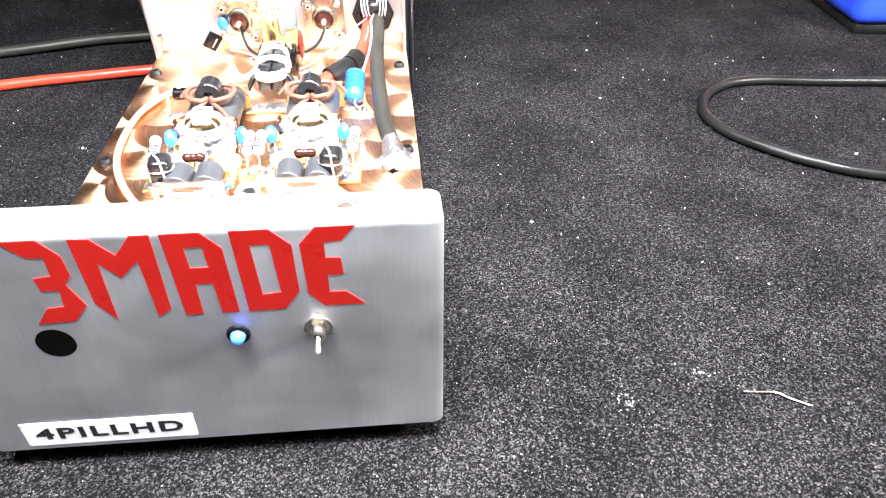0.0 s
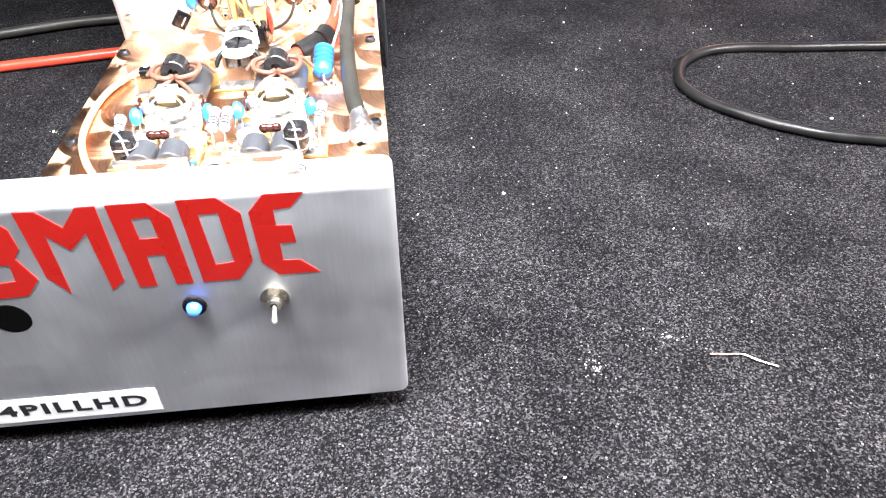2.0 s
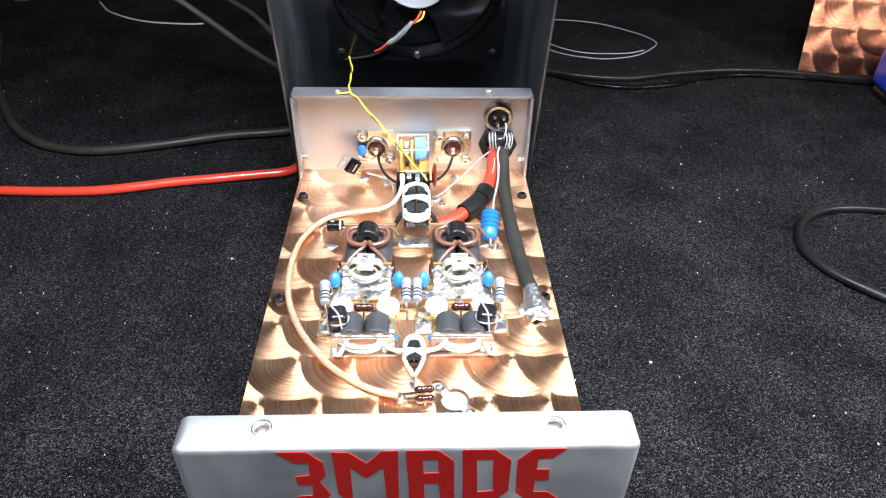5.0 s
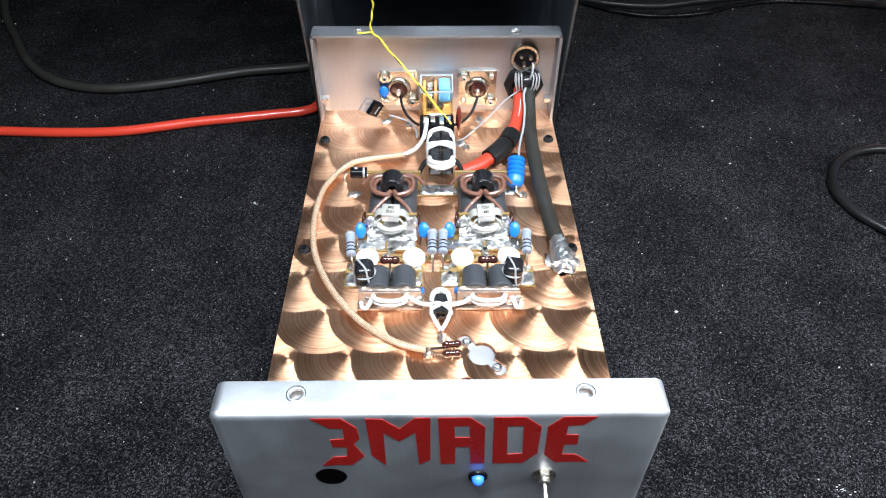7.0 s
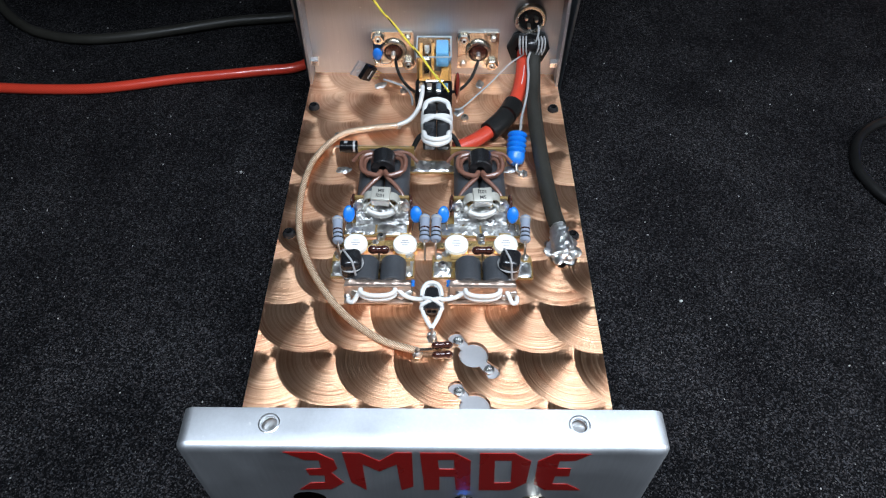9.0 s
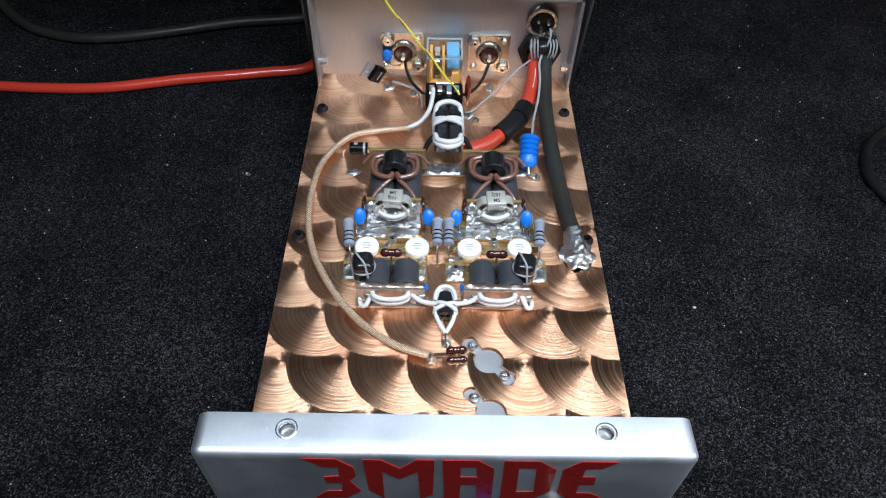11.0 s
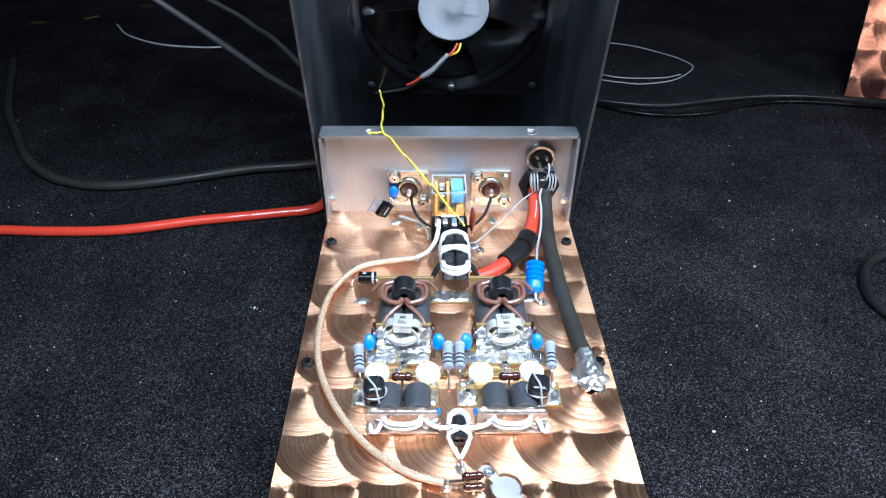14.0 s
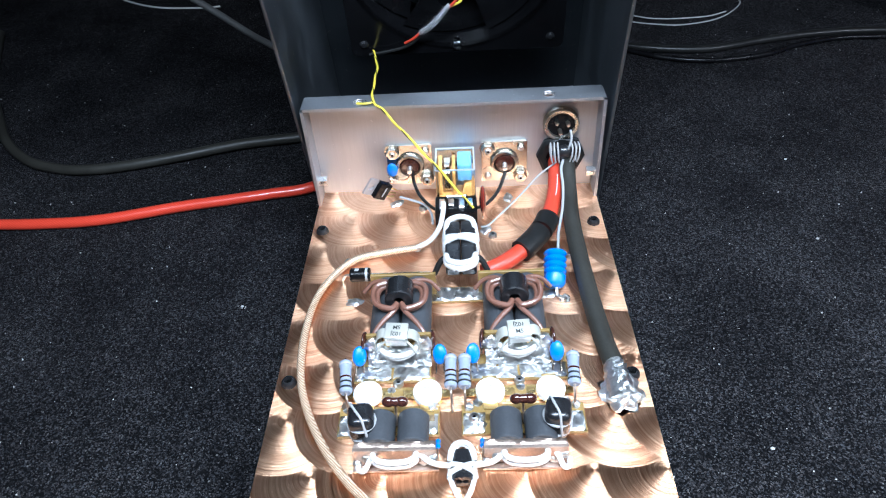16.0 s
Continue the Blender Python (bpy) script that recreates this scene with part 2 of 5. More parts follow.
BROWN_EPOXY = plain("brown_epoxy", (0.042, 0.012, 0.008), 0.18, vary=0.2, coat=0.7)
MICA = plain("silver_mica_case", (0.40, 0.39, 0.34), 0.4, 0.25, vary=0.12)
ORANGE = plain("orange_plastic", (0.58, 0.29, 0.075), 0.4, vary=0.15)
CYAN = plain("pale_blue_plastic", (0.12, 0.31, 0.50), 0.35, vary=0.15)
# pale colour that stands for glints along the clear relay case's edges
EDGE_GLINT = plain("edge_glint_pale", (0.34, 0.38, 0.40), 0.3, vary=0.1, coat=0.3)
CLEAR = clear("clear_plastic", (0.95, 0.97, 0.98))
AMBER = plain("dark_red_insulator", (0.035, 0.009, 0.006), 0.15, coat=0.8)
BLUE_PLASTIC = plain("blue_plastic", (0.02, 0.07, 0.62), 0.35, vary=0.15, coat=0.3)
YELLOW_PLASTIC = plain("yellow_plastic", (0.80, 0.50, 0.03), 0.4)
TINNED = plain("tinned_copper", (0.54, 0.42, 0.345), 0.43, 1.0, vary=0.35, relief=0.5)
ZINC = plain("dull_zinc_plate", (0.36, 0.36, 0.37), 0.5, 0.5, vary=0.08, relief=0.05)
TINNED_END = plain("tinned_strands", (0.80, 0.80, 0.79), 0.36, 1.0, vary=0.3, grain=300, relief=0.8)
FOIL = plain("silver_foil_sticker", (0.48, 0.52, 0.55), 0.34, 0.55, vary=0.2, relief=0.5)
BRAID = braid("braided_coax", (0.34, 0.19, 0.10), (0.82, 0.66, 0.48))
WALL = plain("dark_wall_paint", (0.012, 0.012, 0.014), 0.9, grain=20, spec=0.1)
CEIL = plain("ceiling_paint", (0.25, 0.25, 0.25), 0.9, grain=20)
DEBRIS = plain("pale_debris", (0.44, 0.43, 0.41), 0.6)
LED_BLUE = glow("blue_lens", (0.05, 0.2, 0.9), (0.02, 0.12, 1.0), 0.6)

# ---- mesh helpers (lengths in millimetres) ----
MM = 0.001


def mesh_of(name, bm, material, smooth=35):
    bmesh.ops.recalc_face_normals(bm, faces=bm.faces[:])
    for v in bm.verts:
        v.co *= MM
    me = bpy.data.meshes.new(name)
    for f in bm.faces:
        f.smooth = True
    lim = radians(smooth)
    for e in bm.edges:
        if len(e.link_faces) == 2 and e.calc_face_angle(0.0) > lim:
            e.smooth = False
    bm.to_mesh(me)
    bm.free()
    me.materials.append(material)
    return me


def part(name, bm, material, parent, label="", smooth=35):
    ob = new(name, mesh_of(name, bm, material, smooth))
    ob.parent = parent
    if label:
        ob["label"] = label
    return ob


def thing(name, label, category, group="", kind=""):
    return tagged(new(name), label, category, group, kind)


def solid(name, bm, material, label, category, group="", kind="", smooth=35):
    return tagged(new(name, mesh_of(name, bm, material, smooth)), label, category, group, kind)


def at(ob, x, y, z, rx=0, ry=0, rz=0):
    ob.matrix_basis = pose(x * MM, y * MM, z * MM, rx, ry, rz)
    return ob


def spots(ob, places):
    """Copies of ob at further poses in millimetres and degrees."""
    return [copy_thing(ob, pose(p[0] * MM, p[1] * MM, p[2] * MM, *p[3:])) for p in places]


def block(a, b, bevel=0.0, seg=2, bm=None):
    bm = bm or bmesh.new()
    geo = bmesh.ops.create_cube(bm, size=1)["verts"]
    for v in geo:
        v.co = [a[i] if v.co[i] < 0 else b[i] for i in range(3)]
    if bevel:
        es = list({e for v in geo for e in v.link_edges})
        bmesh.ops.bevel(bm, geom=es, offset=bevel, segments=seg, affect="EDGES", profile=0.5)
    return bm


def rod(p, q, r, seg=20, r2=None, bm=None, bevel=0.0):
    bm = bm or bmesh.new()
    p, q = Vector(p), Vector(q)
    h = (q - p).length
    m = Matrix.Translation((p + q) / 2) @ (q - p).to_track_quat("Z", "Y").to_matrix().to_4x4()
    geo = bmesh.ops.create_cone(bm, cap_ends=True, segments=seg, radius1=r, radius2=r if r2 is None else r2, depth=h, matrix=m)["verts"]
    if bevel:
        es = [e for e in {e for v in geo for e in v.link_edges} if any(len(f.verts) > 4 for f in e.link_faces)]
        bmesh.ops.bevel(bm, geom=es, offset=bevel, segments=2, affect="EDGES", profile=0.5)
    return bm


def ball(c, r, squash=(1, 1, 1), bm=None, u=16, v=10):
    bm = bm or bmesh.new()
    bmesh.ops.create_uvsphere(bm, u_segments=u, v_segments=v, radius=r, matrix=Matrix.Translation(c) @ Matrix.Diagonal((*squash, 1)))
    return bm


def lathe(profile, seg=32, bm=None, m=None, close=False):
    """Turn (radius, height) pairs round z; close joins the last pair to the first."""
    bm = bm or bmesh.new()
    m = m or Matrix()
    rings = []
    for r, h in profile:
        if r < 1e-6:
            rings.append([bm.verts.new(m @ Vector((0, 0, h)))])
        else:
            rings.append([bm.verts.new(m @ Vector((r * math.cos(a), r * math.sin(a), h))) for a in (2 * math.pi * k / seg for k in range(seg))])
    pairs = list(zip(rings, rings[1:])) + ([(rings[-1], rings[0])] if close else [])
    for a, b in pairs:
        for k in range(seg):
            j = (k + 1) % seg
            if len(a) == 1 and len(b) == 1:
                continue
            if len(a) == 1:
                bm.faces.new((a[0], b[k], b[j]))
            elif len(b) == 1:
                bm.faces.new((a[k], a[j], b[0]))
            else:
                bm.faces.new((a[k], a[j], b[j], b[k]))
    return bm


def smooth_path(pts, steps=8):
    pts = [Vector(p) for p in pts]
    if len(pts) < 3:
        return pts
    ext = [2 * pts[0] - pts[1]] + pts + [2 * pts[-1] - pts[-2]]
    out = []
    for i in range(1, len(ext) - 2):
        a, b, c, d = ext[i - 1:i + 3]
        for k in range(steps):
            t = k / steps
            out.append(0.5 * (2 * b + (c - a) * t + (2 * a - 5 * b + 4 * c - d) * t * t + (3 * b - a - 3 * c + d) * t ** 3))
    return out + [pts[-1]]


def tube(pts, r, seg=10, steps=8, bm=None, sag=0.0):
    """A round wire or cable along a smooth path; r may be a function of 0..1."""
    bm = bm or bmesh.new()
    path = smooth_path(pts, steps)
    n = len(path)
    side = None
    rings = []
    for i, p in enumerate(path):
        d = (path[min(i + 1, n - 1)] - path[max(i - 1, 0)]).normalized()
        if side is None:
            side = d.orthogonal().normalized()
        side = (side - d * side.dot(d)).normalized()
        up = d.cross(side)
        rr = r(i / (n - 1)) if callable(r) else r
        rings.append([bm.verts.new(p + rr * (math.cos(a) * side + math.sin(a) * up)) for a in (2 * math.pi * k / seg for k in range(seg))])
    for a, b in zip(rings, rings[1:]):
        for k in range(seg):
            j = (k + 1) % seg
            bm.faces.new((a[k], a[j], b[j], b[k]))
    bm.faces.new(rings[0][::-1])
    bm.faces.new(rings[-1])
    return bm


def coil(c, axis, r, turns, length, steps=14):
    """Points of a helix round an axis through c."""
    axis = Vector(axis).normalized()
    u = axis.orthogonal().normalized()
    v = axis.cross(u)
    n = int(turns * steps)
    return [Vector(c) + axis * (length * (i / n - 0.5)) + r * (math.cos(2 * math.pi * i / steps) * u + math.sin(2 * math.pi * i / steps) * v) for i in range(n + 1)]


def strap(pts, across, thick, bm=None, steps=5):
    """A flat bent ribbon of sheet metal along a smooth path; across is its half width as a vector."""
    bm = bm or bmesh.new()
    path, across = smooth_path(pts, steps), Vector(across)
    prev = None
    for i, p in enumerate(path):
        d = path[min(i + 1, len(path) - 1)] - path[max(i - 1, 0)]
        up = across.cross(d).normalized() * thick / 2
        ring = [bm.verts.new(p + a + u) for a, u in ((across, up), (-across, up), (-across, -up), (across, -up))]
        if prev:
            for k in range(4):
                bm.faces.new((prev[k], prev[(k + 1) % 4], ring[(k + 1) % 4], ring[k]))
        else:
            bm.faces.new(ring[::-1])
        prev = ring
    bm.faces.new(prev)
    return bm


def prism(poly, y0, y1, holes=(), bm=None):
    """A flat shape in the xz plane, pushed out along y; holes are cut through."""
    bm = bm or bmesh.new()
    loops = []
    for ring in (poly, *holes):
        vs = [bm.verts.new((x, y0, z)) for x, z in ring]
        loops.append([bm.edges.new((vs[i], vs[(i + 1) % len(vs)])) for i in range(len(vs))])
    faces = [g for g in bmesh.ops.triangle_fill(bm, edges=[e for l in loops for e in l], use_beauty=True)["geom"] if isinstance(g, bmesh.types.BMFace)]
    out = bmesh.ops.extrude_face_region(bm, geom=faces)["geom"]
    for v in out:
        if isinstance(v, bmesh.types.BMVert):
            v.co.y += y1 - y0
    return bm


def circle(cx, cz, r, seg=28):
    return [(cx + r * math.cos(2 * math.pi * k / seg), cz + r * math.sin(2 * math.pi * k / seg)) for k in range(seg)]


def lay_flat(bm, z0=0.0):
    """Turn a prism so that its pushed-out side lies along z."""
    for v in bm.verts:
        v.co = Vector((v.co.x, v.co.z, z0 + v.co.y))
    return bm


def blob(c, size, seed, rough=0.22, bm=None, flat=True, sub=3):
    """An uneven lump of solder."""
    bm = bm or bmesh.new()
    tmp = bmesh.new()
    bmesh.ops.create_icosphere(tmp, subdivisions=sub, radius=1)
    for v in tmp.verts:
        k = 1 + rough * noise.noise(v.co * 2.3 + Vector((seed * 3.1, seed, 0))) * 2
        v.co = Vector((c[0] + v.co.x * k * size[0], c[1] + v.co.y * k * size[1], c[2] + max(v.co.z * k, 0.0 if flat else -9) * size[2]))
    me = bpy.data.meshes.new("lump")
    tmp.to_mesh(me)
    tmp.free()
    bm.from_mesh(me)
    bpy.data.meshes.remove(me)
    return bm


def lettering(text, size, wide, name, material, parent, m, bold=0.0, gap=1.0):
    """Raised text from the built-in font; size in millimetres, wide stretches it."""
    cu = bpy.data.curves.new(name, "FONT")
    cu.body, cu.size, cu.align_x, cu.align_y, cu.extrude, cu.offset = text, size * MM, "CENTER", "CENTER", 0.00004, size * MM * bold
    cu.space_character = gap
    tmp = new("lettering_source", cu)
    bpy.context.view_layer.update()
    me = bpy.data.meshes.new_from_object(tmp.evaluated_get(bpy.context.evaluated_depsgraph_get()))
    bpy.data.objects.remove(tmp)
    bpy.data.curves.remove(cu)
    me.transform(Matrix.Diagonal((wide, 1, 1, 1)))
    me.materials.clear()
    me.materials.append(material)
    ob = new(name, me)
    ob.parent = parent
    ob.matrix_basis = m
    return ob


# ---- setting ----
def setting():
    bm = block((-1900, -1500, -6), (1900, 1100, 0))
    solid("ground", bm, MAT, "black crumb-rubber mat covering the bench, dusty and scuffed", "mat", kind="structure")
    for name, a, b in (("wall_north", (-1900, 1100, -6), (1900, 1200, 2500)), ("wall_south", (-1900, -1600, -6), (1900, -1500, 2500)),
                       ("wall_west", (-2000, -1600, -6), (-1900, 1200, 2500)), ("wall_east", (1900, -1600, -6), (2000, 1200, 2500))):
        solid(name, block(a, b), WALL, "plain dark painted wall around the bench", "wall", kind="structure")
    solid("ceiling", block((-2000, -1600, 2500), (2000, 1200, 2560)), CEIL, "plain grey painted ceiling", "ceiling", kind="structure")
    # pale crumbs and fibres on the mat
    rnd = random.Random(4)
    bm = bmesh.new()
    for _ in range(1500):
        x, y = rnd.uniform(-520, 560), rnd.uniform(-160, 700)
        if -84 < x < 84 and -4 < y < 420:
            continue
        s = rnd.choice((0.25, 0.3, 0.35, 0.4, 0.45, 0.8))
        m = Matrix.Translation((x, y, s * 0.5)) @ Euler((rnd.random() * 3, rnd.random() * 3, rnd.random() * 3)).to_matrix().to_4x4() @ Matrix.Diagonal((s * rnd.uniform(0.6, 1.8), s, s * 0.7, 1))
        bmesh.ops.create_icosphere(bm, subdivisions=1, radius=0.6, matrix=m)
    for cx, cy, spread, count in ((153, 10, 6, 34), (188, 24, 5, 14), (-124, 232, 3, 8)):
        for _ in range(count):
            s = rnd.uniform(0.15, 0.3)
            bmesh.ops.create_icosphere(bm, subdivisions=1, radius=s, matrix=Matrix.Translation((rnd.gauss(cx, spread * 0.5), rnd.gauss(cy, spread * 0.5), 0.2)) @ Matrix.Diagonal((rnd.uniform(0.6, 2), 1, 0.6, 1)))
    for x, y, s in ((138, 133, 1.1), (214, 275, 1.0), (351, 187, 1.2), (226, 360, 1.0), (-124, 233, 1.0)):
        bmesh.ops.create_icosphere(bm, subdivisions=1, radius=s, matrix=Matrix.Translation((x, y, 0.5)) @ Matrix.Diagonal((1, 0.8, 0.7, 1)))
    solid("crumbs", bm, DEBRIS, "scattered pale crumbs and lint on the black mat", "crumbs", kind="stuff")


setting()

# ---- the amplifier's chassis ----
PLATE_Z = 40.0


def rounded_pan(y_face, inward, holes, top_holes, R=3.0, RX=3.9):
    """A sheet panel with its top and side edges folded over to one side, with rounded folds; built as one sheet with thickness."""
    W, Z0, Z1, T, LIP = 79.0, 10.0, 102.0, 1.6, 14.5
    wide = RX / R
    bm = prism([(-W + RX, Z0), (W - RX, Z0), (W - RX, Z1 - R), (-W + RX, Z1 - R)], y_face, y_face + inward * T, holes)
    # the top lip with its holes
    lip = prism([(-W + RX, R), (W - RX, R), (W - RX, LIP), (-W + RX, LIP)], 0, T, [circle(x, 9.0, 2.6) for x in top_holes])
    for v in lip.verts:
        v.co = Vector((v.co.x, y_face + inward * v.co.z, Z1 - T + v.co.y))
    me = bpy.data.meshes.new("lip")
    lip.to_mesh(me)
    lip.free()
    bm.from_mesh(me)
    bpy.data.meshes.remove(me)

    # folds: a quarter round along the top and down both sides
    def fold(make):
        prev = None
        for k in range(7):
            a = math.pi / 2 * k / 6
            ring = [bm.verts.new(p) for p in make(R * (1 - math.sin(a)), R * (1 - math.cos(a)))]
            if prev:
                bm.faces.new((prev[0], prev[1], ring[1], ring[0]))
            prev = ring
    fold(lambda a, b: ((-W + RX, y_face + inward * b, Z1 - a), (W - RX, y_face + inward * b, Z1 - a)))
    for s in (-1, 1):
        fold(lambda a, b: ((s * (W - a * wide), y_face + inward * b, Z0), (s * (W - a * wide), y_face + inward * b, Z1 - R)))
    for s in (-1, 1):
        fold(lambda a, b: ((s * (W - b * wide), y_face + inward * R, Z1 - a), (s * (W - b * wide), y_face + inward * LIP, Z1 - a)))
        # an eighth of a ball closes each top corner
        grid = []
        for i in range(7):
            t = math.pi / 2 * i / 6
            grid.append([bm.verts.new((s * (W - RX + RX * math.sin(t) * math.cos(u)), y_face + inward * (R - R * math.sin(t) * math.sin(u)), Z1 - R + R * math.cos(t))) for u in (math.pi / 2 * j / 6 for j in range(7))])
        for i in range(6):
            for j in range(6):
                bm.faces.new((grid[i][j], grid[i][j + 1], grid[i + 1][j + 1], grid[i + 1][j]))
    bmesh.ops.remove_doubles(bm, verts=bm.verts[:], dist=0.05)
    bmesh.ops.dissolve_degenerate(bm, dist=0.01, edges=bm.edges[:])
    return bm


def side_lip(y_face, inward, s, R=3.0):
    W, T, LIP = 79.0, 1.6, 14.5
    ys = sorted((y_face + inward * R, y_face + inward * LIP))
    return block((s * W - (T if s > 0 else 0), ys[0], 10), (s * W + (0 if s > 0 else T), ys[1], 102.02 - R), 0.0, 1)


def screw(name, r, h, head, hexed=True):
    """A button-head screw standing on z = 0."""
    ob = thing(name, "", "screw")
    part("head", lathe([(0, h * 0.45), (r * 0.42, h * 0.45), (r * 0.5, h), (r * 0.72, h * 0.93), (r * 0.93, h * 0.55), (r, h * 0.12), (r, 0), (0, 0)], 20), head, ob)
    # black disc painting the shade in the socket
    part("socket", lathe([(0, h * 0.5), (r * 0.40, h * 0.5), (r * 0.40, h * 0.47), (0, h * 0.47)], 6), BLACK_VOID, ob)
    return ob


def eared(cx, cy, turn, grow):
    """Outline of a round plate with two ears."""
    pts = []
    for k in range(72):
        a = 2 * math.pi * k / 72
        ear = 11.0 * math.sin(a)
        reach = 11.0 * abs(math.cos(a)) + math.sqrt(max(0.0, 3.6 ** 2 - ear ** 2)) if abs(ear) < 3.6 else 0.0
        r, b = max(5.9, reach) + grow, a + radians(turn)
        pts.append((cx + r * math.cos(b), cy + r * math.sin(b)))
    return pts


def chassis():
    amp = thing("amplifier_chassis", "aluminium amplifier chassis with engine-turned copper deck, lid off", "amplifier")
    deck = part("deck_plate", lay_flat(prism([(-79, 2.5), (79, 2.5), (79, 285.5), (-79, 285.5)], 37, PLATE_Z, [eared(20.3, y, -48, 0.9) for y in (73.5, 47.5)])), COPPER, amp, "engine-turned copper deck plate")
    sink = part("heat_sink", block((-74, 6, 28), (74, 283, 36.9), 0.4, 1), CAST, amp, "finned cast aluminium heat sink")
    fin = mesh_of("fin", block((-1.1, 8, 9), (1.1, 281, 28.2), 0.3, 1), CAST)
    for k in range(19):
        f = new("fin", fin)
        f.parent = sink
        f.location.x = (-72 + 8 * k) * MM
    for x in (-62, 62):
        for y in (20, 268):
            part("rubber_foot", rod((x, y, 0), (x, y, 9.2), 7, 20, bevel=0.8), BLACK_RUBBER, amp, "black rubber foot")
    front = part("front_panel", rounded_pan(0.0, 1, [circle(-41.3, 61, 6.0), circle(14, 60.5, 2.9), circle(39, 61, 2.3)], (-50, 50.5)), ALU, amp, "brushed aluminium front panel with folded lip")
    for x in (-50, 50.5):
        part("countersink", lathe([(2.5, -0.9), (3.2, 0.25), (3.5, 0.12), (2.7, -1.0)], 24, close=True, m=Matrix.Translation((x, 9.0, 102))), CHROME, front, "bright countersunk hole")
        part("lug", rod((x, 9, 90), (x, 9, 99), 4.6, 6), TIN, front, "steel threaded lug")
    for s in (-1, 1):
        part("side_lip", side_lip(0.0, 1, s), ALU, front, "folded aluminium edge")
    # red vinyl shapes of the front panel's mark
    shapes = [
        ([(-44.5, 101), (-34, 101), (-29, 95), (-28.6, 88), (-31, 84.5), (-27.6, 76), (-32.5, 70), (-43.5, 69.5), (-39, 75.6), (-34, 76), (-33.4, 82.3), (-38.5, 82.6), (-39, 87.4), (-34, 88), (-33.8, 94.8), (-38.5, 95)], []),
        ([(-25.7, 100.8), (-20, 100.5), (-14.3, 94.3), (-9, 101), (-3.6, 101), (-3.8, 73), (-8, 69.6), (-8.8, 92), (-14.8, 86), (-20, 92), (-20.2, 69.6), (-25, 76.6)], []),
        ([(-1, 101), (10, 101), (15.3, 95), (16, 70), (11, 70), (10.3, 82), (5.2, 82), (5.2, 70), (0, 70)], [[(4.6, 95.3), (9.8, 95.6), (10.2, 88), (5, 88)]]),
        ([(18, 101), (29, 101), (34.8, 95), (35, 77), (30, 70.2), (19, 70)], [[(23, 95.2), (28.6, 95.2), (29.6, 77), (24, 76.4)]]),
        ([(37, 95), (42, 101), (53.4, 101), (49, 95.8), (44, 95.4), (44, 89.6), (48.4, 89.4), (48.8, 83), (44, 83), (44, 76.2), (49, 76), (54.4, 70.6), (42, 70.6), (37.6, 76)], []),
    ]
    for poly, holes in shapes:
        part("red_shape", prism([(x, 70 + (z - 70) * 0.985) for x, z in poly], -0.18, -0.01, holes), RED_VINYL, front, "red vinyl angular shape")
    part("model_label", block((-66, -0.16, 12), (-8.4, -0.01, 23.6)), WHITE_PAPER, front, "white printed model label")
    lettering("4PILLHD", 7.4, 1.55, "label_text", BLACK_INK, front, pose(-37.2 * MM, -0.22 * MM, 17.8 * MM, 90, 0, 0), 0.03, 1.2)
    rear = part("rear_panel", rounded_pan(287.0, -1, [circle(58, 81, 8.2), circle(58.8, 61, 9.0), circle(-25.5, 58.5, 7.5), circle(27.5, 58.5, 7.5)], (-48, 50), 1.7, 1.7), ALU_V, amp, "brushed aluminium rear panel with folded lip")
    for x in (-48, 50):
        part("countersink", lathe([(2.5, -0.9), (3.2, 0.25), (3.5, 0.12), (2.7, -1.0)], 24, close=True, m=Matrix.Translation((x, 278.0, 102))), CHROME, rear, "bright countersunk hole")
    for s in (-1, 1):
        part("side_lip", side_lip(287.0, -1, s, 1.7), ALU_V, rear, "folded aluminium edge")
        part("side_nut", rod((s * 77.3, 279, 53), (s * 72.8, 279, 53), 3.0, 6), CHROME, rear, "bright pressed-in nut")
    return amp


